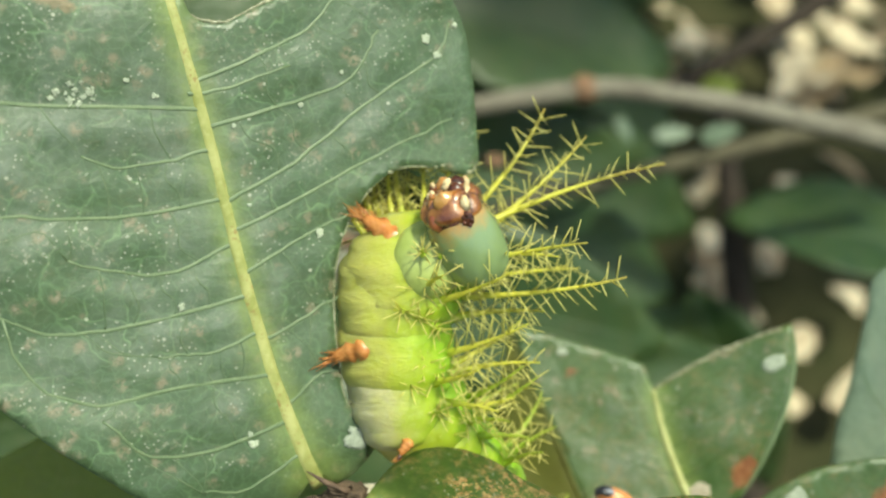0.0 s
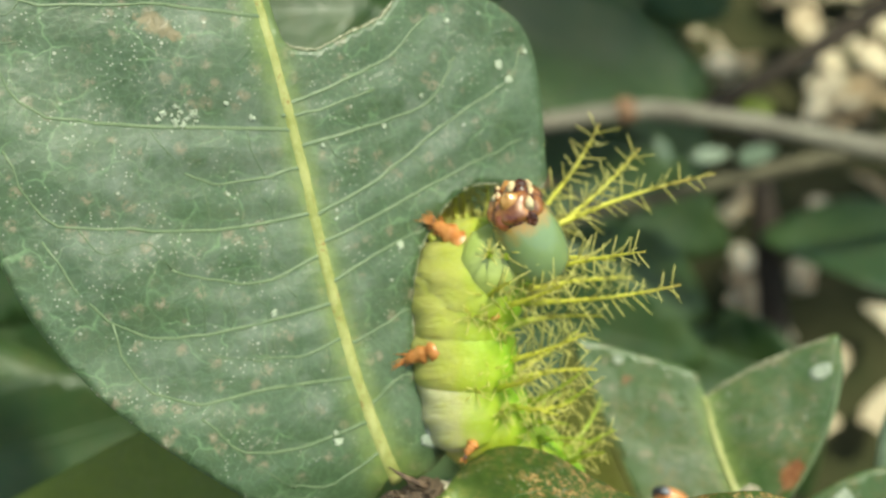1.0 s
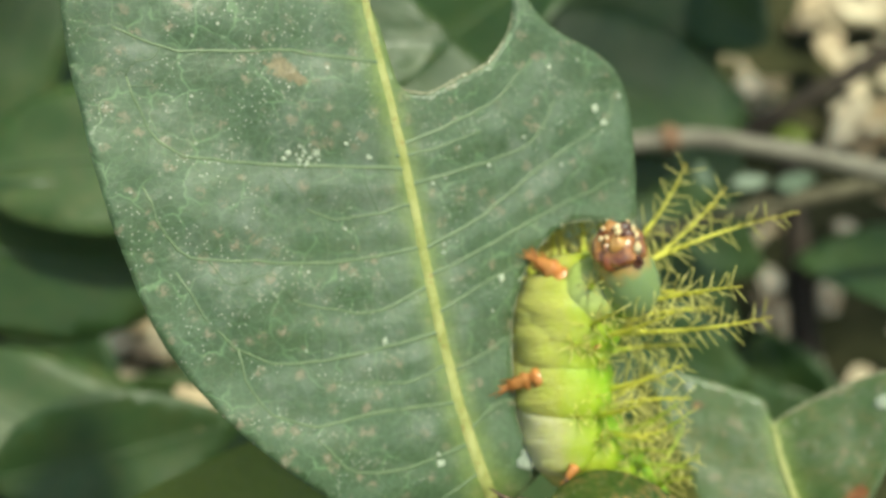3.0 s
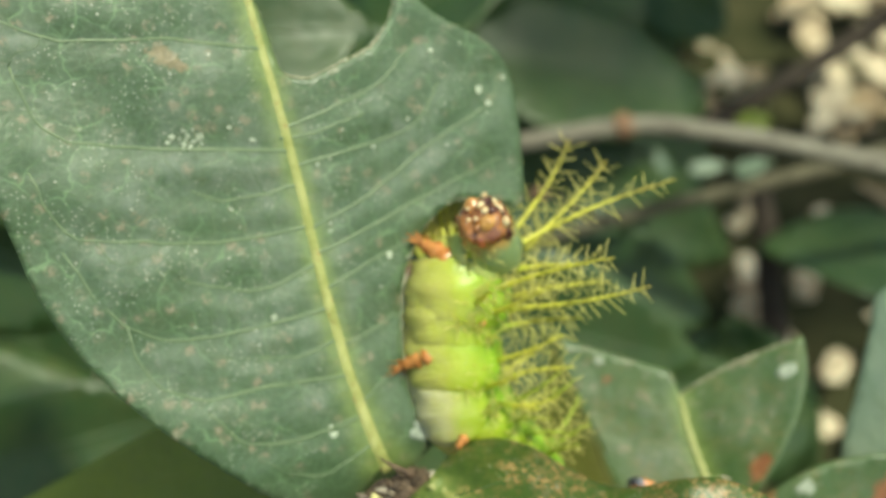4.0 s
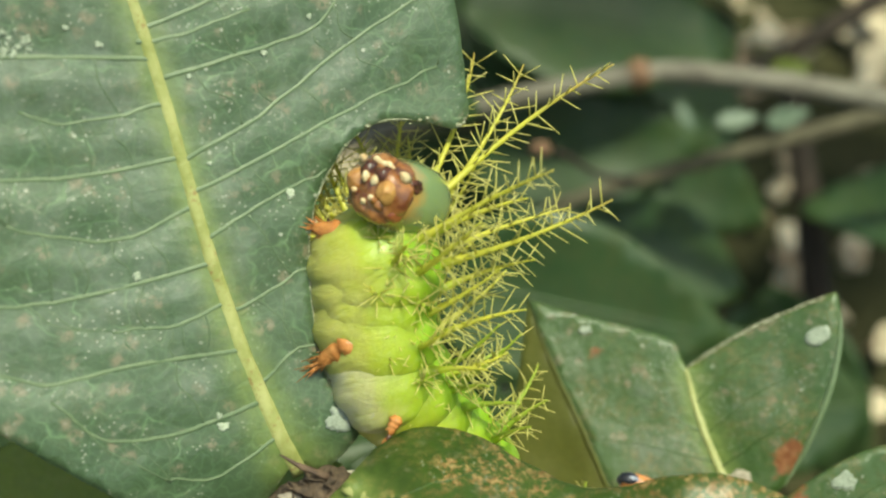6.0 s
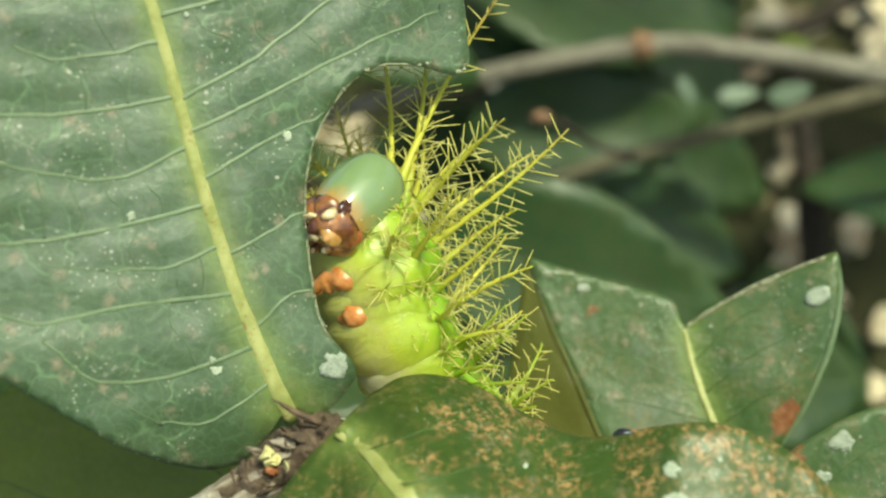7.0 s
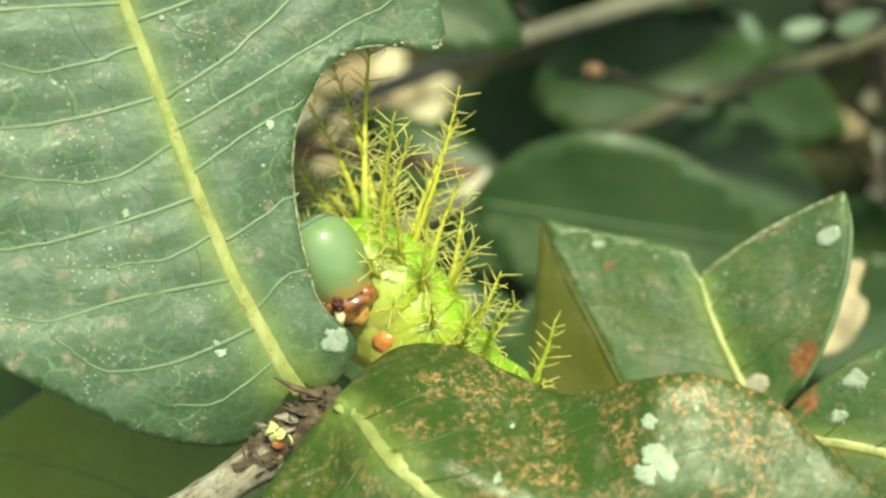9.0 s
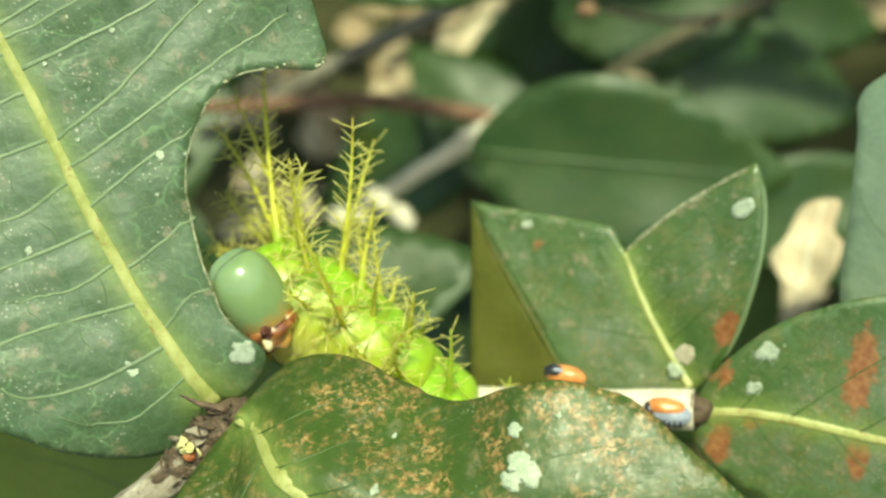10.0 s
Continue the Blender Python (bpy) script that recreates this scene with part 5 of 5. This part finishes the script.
def head_shape():
    """Two-lobed dome, crown up (z), face forward (x), narrowing to the mouth."""
    verts, faces, rows, sides = [], [], 26, 40
    for i in range(rows + 1):
        b = math.pi * i / rows
        z = math.cos(b)
        for j in range(sides):
            a = 2 * math.pi * j / sides
            x, y = math.cos(a), math.sin(a)
            q = max(0.0, math.sin(b)) ** 0.62 * (0.89 + 0.11 * z)
            seam = 1 - 0.07 * math.exp(-((y / 0.16) ** 2)) * (1 if x > 0 else 0.3) * (0.4 + 0.6 * max(0, z))
            verts.append((2.75 * q * x * seam, 2.75 * q * y, 3.5 * z * (1 - 0.06 * math.exp(-((y * q / 0.2) ** 2)) * (z > 0))))
    for i in range(rows):
        for j in range(sides):
            a, b = i * sides + j, i * sides + (j + 1) % sides
            faces.append([a, a + sides, b + sides, b])
    return verts, faces


BASE_KEEP = BASE.pop(caterpillar)
head = part("head", ([(1.08 * x, 1.06 * y, 1.14 * z) for x, y, z in head_shape()[0]], head_shape()[1]), HEAD, caterpillar, "glossy pale green head with brown mouthparts")
BASE[caterpillar] = BASE_KEEP
BASE[head] = np.zeros(3)


def grown(shape, k=1.2):
    return [tuple(c * k for c in v) for v in shape[0]], shape[1]


part("mouth_shell", grown(lump((0.1, 0, -2.1), (1.95, 2.0, 1.42), None, 18, 28, 0.16, 17.0)), JAW, head, "wet amber plates round the mouth")
for s in (-1, 1):
    part("mandible", grown(lump((0.85, s * 0.5, -3.0), (0.62, 0.5, 0.62), None, 10, 14, 0.2, 3.0 + s)), JAW_DARK, head, "dark chestnut biting jaw")
    part("palp", grown(joined(tube([(-0.7, s * 0.8, -2.3), (-0.66, s * 0.8, -2.9), (-0.56, s * 0.72, -3.3)], [0.5, 0.46, 0.3], 14, 1, 0.2), lump((-0.5, s * 0.68, -3.4), (0.26, 0.24, 0.26), None, 8, 10, 0.3, 5.0))), JAW, head)
    part("palp_tip", grown(lump((-0.42, s * 0.6, -3.6), (0.16, 0.16, 0.18), None, 7, 9, 0.3)), CREAM, head)
    part("antenna", grown(tube([(1.05, s * 1.4, -2.2), (1.3, s * 1.5, -2.7), (1.4, s * 1.42, -3.0)], [0.34, 0.26, 0.1], 10, 1, 0.25)), CREAM, head, "stubby cream feeler")
    part("eye_patch", grown(joined(lump((0.95, s * 1.72, -1.65), (0.4, 0.22, 0.52), None, 8, 12, 0.2, 2.0), *[lump((0.95 + 0.24 * math.cos(a), s * 1.88, -1.65 + 0.36 * math.sin(a)), (0.15, 0.12, 0.15), None, 8, 10, 0.1, a) for a in (0.3, 1.5, 2.8, 4.0, 5.2)])), JAW_DARK, head, "dark cluster of tiny eyes")
    part("cheek_rim", grown(tube([(-1.3, s * 1.2, -1.7), (-0.6, s * 1.72, -1.75), (0.3, s * 1.86, -1.7), (1.1, s * 1.4, -1.75)], [0.07, 0.1, 0.1, 0.07], 8, 1, 0.3)), JAW_DARK, head)
for s in (-1, 1):
    part("maxilla", grown(lump((0.15, s * 0.95, -2.75), (0.78, 0.62, 0.92), Euler((s * 0.35, 0.1, 0)).to_matrix(), 14, 18, 0.14, 8.0 + s)), MAXILLA, head, "smooth amber mouth lobe")
    part("lip_lobe", grown(lump((0.5, s * 0.34, -3.42), (0.36, 0.24, 0.3), None, 10, 12, 0.3, 12.0 + s)), CREAM, head, "cream wet lip lobe")
    part("cheek", grown(lump((-0.75, s * 1.25, -2.05), (0.72, 0.6, 0.7), None, 12, 16, 0.15, 21.0 + s)), JAW_RED, head, "red-brown glossy cheek")
part("upper_lip", grown(tube([(1.25, -0.8, -2.75), (1.5, -0.4, -2.95), (1.42, 0, -2.85), (1.5, 0.4, -2.95), (1.25, 0.8, -2.75)], [0.18, 0.27, 0.2, 0.27, 0.18], 12, 0.7, 0.2)), CREAM, head, "cream notched upper lip")
part("lower_lip", grown(tube([(-1.3, 0, -1.7), (-1.2, 0, -2.6), (-0.9, 0, -3.1)], [0.6, 0.55, 0.32], 14, 1, 0.2)), JAW, head)
part("spinneret", grown(tube([(-0.9, 0, -3.0), (-0.8, 0, -3.3), (-0.72, 0, -3.5)], [0.2, 0.16, 0.05], 9, 1, 0.3)), CREAM, head)

# The body's poses: place (u, v) and heading of each ring, place of the head and the way its mouth points.
DEPTH = {"H": -2.6, "T1": -5.3, "T2": -5.6, "T3": -6.5, "A1": -9.2, "A2": -11.5, "A3": -13.0, "A4": -14.0, "A5": -15.0}
BODY = [
    (0.0, (7.3, 0.4, -1.0), (-0.45, 0.8, 0.35), (3.6, -1, 95), (1.9, -4.8, 100), (2.35, -11.2, 100), (5.2, -15.1, 115), (8.4, -19.2, 125)),
    (1.0, (6.6, 1.4, -1.0), (-0.45, 0.8, 0.35), (3.0, -0.4, 95), (1.4, -4.6, 100), (1.65, -11.4, 100), (4.5, -15.3, 115), (8.2, -19.3, 125)),
    (2.5, (7.1, 1.1, -1.0), (-0.4, 0.8, 0.4), (3.2, -0.3, 95), (1.7, -4.4, 100), (2.05, -11.4, 100), (5.2, -15.4, 115), (8.4, -19.3, 125)),
    (3.8, (5.6, 1.8, -2.4), (-0.25, 0.6, 0.75), (3.4, -0.8, 98), (2.0, -4.9, 102), (2.3, -11.6, 101), (5.3, -15.6, 116), (8.4, -19.4, 125)),
    (4.5, (5.0, 1.9, -2.6), (-0.35, 0.5, 0.8), (2.6, -0.8, 100), (1.7, -5.1, 103), (1.8, -11.5, 102), (4.3, -15.0, 117), (8.0, -19.0, 125)),
    (5.0, (6.0, 1.8, -2.6), (-0.3, 0.6, 0.7), (2.5, -0.9, 102), (1.7, -5.2, 104), (1.8, -11.4, 103), (4.2, -14.9, 117), (7.8, -19.0, 125)),
    (5.6, (6.0, 1.6, -2.6), (-0.35, 0.4, 0.85), (2.4, -1.0, 104), (1.6, -5.4, 106), (1.8, -11.2, 105), (4.0, -14.8, 118), (7.4, -18.9, 125)),
    (6.2, (2.6, -0.9, -3.8), (-0.5, 0.0, 0.85), (2.4, -4.6, 118), (1.6, -6.8, 116), (2.2, -11.2, 110), (4.6, -14.8, 120), (7.5, -19.0, 126)),
    (7.3, (0.4, -4.7, -7.4), (-0.4, -0.8, 0.45), (1.3, -6.7, 143), (1.8, -10.6, 137), (3.6, -14.5, 122), (5.2, -18.2, 123), (8.2, -21.8, 128)),
    (7.5, (0.3, -5.3, -7.6), (-0.25, -0.87, 0.45), (1.2, -7.0, 146), (1.8, -10.8, 140), (3.6, -14.6, 124), (5.2, -18.3, 124), (8.2, -22.0, 129)),
    (8.0, (-0.3, -7.0, -7.4), (0.0, -0.93, 0.35), (0.7, -8.4, 152), (1.7, -12.0, 147), (3.6, -15.6, 130), (5.6, -19.2, 128), (8.6, -22.6, 131)),
    (8.5, (-0.6, -8.2, -7), (0.2, -0.95, 0.2), (0.3, -9.3, 158), (1.5, -12.8, 153), (3.6, -16.2, 138), (6.0, -19.8, 134), (9.2, -23.0, 134)),
    (9.0, (-0.9, -9.8, -7.8), (0.3, -0.88, -0.3), (0.7, -10.2, 159), (2.4, -13.6, 160), (4.6, -16.9, 147), (6.8, -20.3, 140), (9.8, -23.6, 138)),
    (9.5, (-0.7, -10.7, -8.0), (0.24, -0.88, -0.36), (0.0, -11.1, 160), (3.2, -15.2, 163), (5.8, -18.1, 151), (7.6, -21.2, 145), (9.8, -24.4, 142)),
    (10.0, (-0.2, -11.2, -8.0), (0.2, -0.87, -0.42), (0.5, -11.5, 162), (4.0, -15.6, 166), (6.6, -18.6, 156), (8.4, -21.6, 150), (10.6, -24.6, 146)),
]
# Root and tip of the legs, in their ring, once the animal has drawn back.
SWUNG = {"T1": ((-2.6, 3.0, -0.9), (-5.2, 2.3, 0.6)), "T2": ((-1.5, 3.3, -0.6), (-3.6, 1.3, -0.2))}
REAR = {"A3": (11.6, -28.0, 128), "A4": (14.6, -32.2, 135), "A5": (18.4, -35.4, 145)}


def placed(key, u, v, w=None):
    return Matrix.Translation((Vector((u, v, DEPTH[key] if w is None else w)) - Vector(CAT_BASE)) * MM)


def sink(t, depth=4.6):
    """The fore body slips behind the leaf as the animal backs down."""
    return Matrix.Translation((0, 0, -MM * (depth * min(1, max(0, (t - 6.1) / 1.2)) + 3.6 * min(1, max(0, (t - 8.3) / 1.2)))))


def turned(t, most=42):
    """The back rolls towards the eye at the end."""
    return Matrix.Rotation(radians(-most * min(1, max(0, (t - 8.3) / 1.2))), 4, "Z")


def ring_pose(key, u, v, heading):
    a = radians(heading)
    ahead, back = Vector((math.cos(a), math.sin(a), 0)), Vector((math.sin(a), -math.cos(a), 0))
    return placed(key, u, v) @ Matrix((back, ahead.cross(back), ahead)).transposed().to_4x4()


def head_pose(u, v, w, mouth, neck):
    m = Vector(mouth).normalized()
    face = Vector((u - neck[0], v - neck[1], 0.8))
    face = (face - m * face.dot(m)).normalized()
    return placed("H", u, v, w) @ Matrix((face, (-m).cross(face), -m)).transposed().to_4x4()


def between(key, row, one, two):
    a, b = row[3 + one], row[3 + two]
    m = ring_pose(("T1", "T2", "T3", "A1", "A2")[one], (a[0] + b[0]) / 2, (a[1] + b[1]) / 2, (a[2] + b[2]) / 2)
    m.translation.z = (DEPTH[key[:2]] + DEPTH[key[2:]]) / 2 * MM - CAT_BASE[2] * MM
    return m


def neck_pose(row):
    h, r = row[1], row[3]
    f = 0.3 if row[0] < 3 else 0.4
    m = ring_pose("T1", (1 - f) * r[0] + f * h[0], (1 - f) * r[1] + f * h[1] - (0.7 if row[0] < 3 else 0), r[2] - 20)
    m.translation.z = ((-2.0 if row[0] < 3 else -3.2 if row[0] < 6.2 else -4.8 if row[0] < 8.8 else -7.5) - CAT_BASE[2]) * MM
    return m


def motions():
    walk(head, [(t, head_pose(*h, mouth, r[0])) for t, h, mouth, *r in BODY])
    for k, key in enumerate(("T1", "T2", "T3", "A1", "A2")):
        walk(rings[key], [(row[0], sink(row[0], (4.3, 4.7, 4.8, 3.0, 0.0)[k]) @ ring_pose(key, *row[3 + k]) @ turned(row[0], (0, 0, 26, 40, 42)[k])) for row in BODY])
    for k, key in enumerate(FOLDS):
        walk(rings[key], [(row[0], sink(row[0]) @ between(key, row, k, k + 1)) for row in BODY])
    for key, swung in SWUNG.items():
        for made, root, way in LEGS[key]:
            side = 1 if root.y > 0 else -1
            to, ahead = Vector(swung[0]), Vector(swung[1]) - Vector(swung[0])
            to.y, ahead.y = to.y * side, ahead.y * side
            rest = Matrix.Translation(root * MM)
            tucked = Matrix.Translation(to * MM) @ way.rotation_difference(ahead).to_matrix().to_4x4()
            for ob in made:
                walk(ob, [(0, rest), (6.0, rest), (7.1, tucked), (10, tucked)])
    walk(neck, [(row[0], sink(row[0], 3.8) @ neck_pose(row)) for row in BODY])


for key, (u, v, heading) in REAR.items():
    rings[key].matrix_basis = ring_pose(key, u, v, heading)
motions()
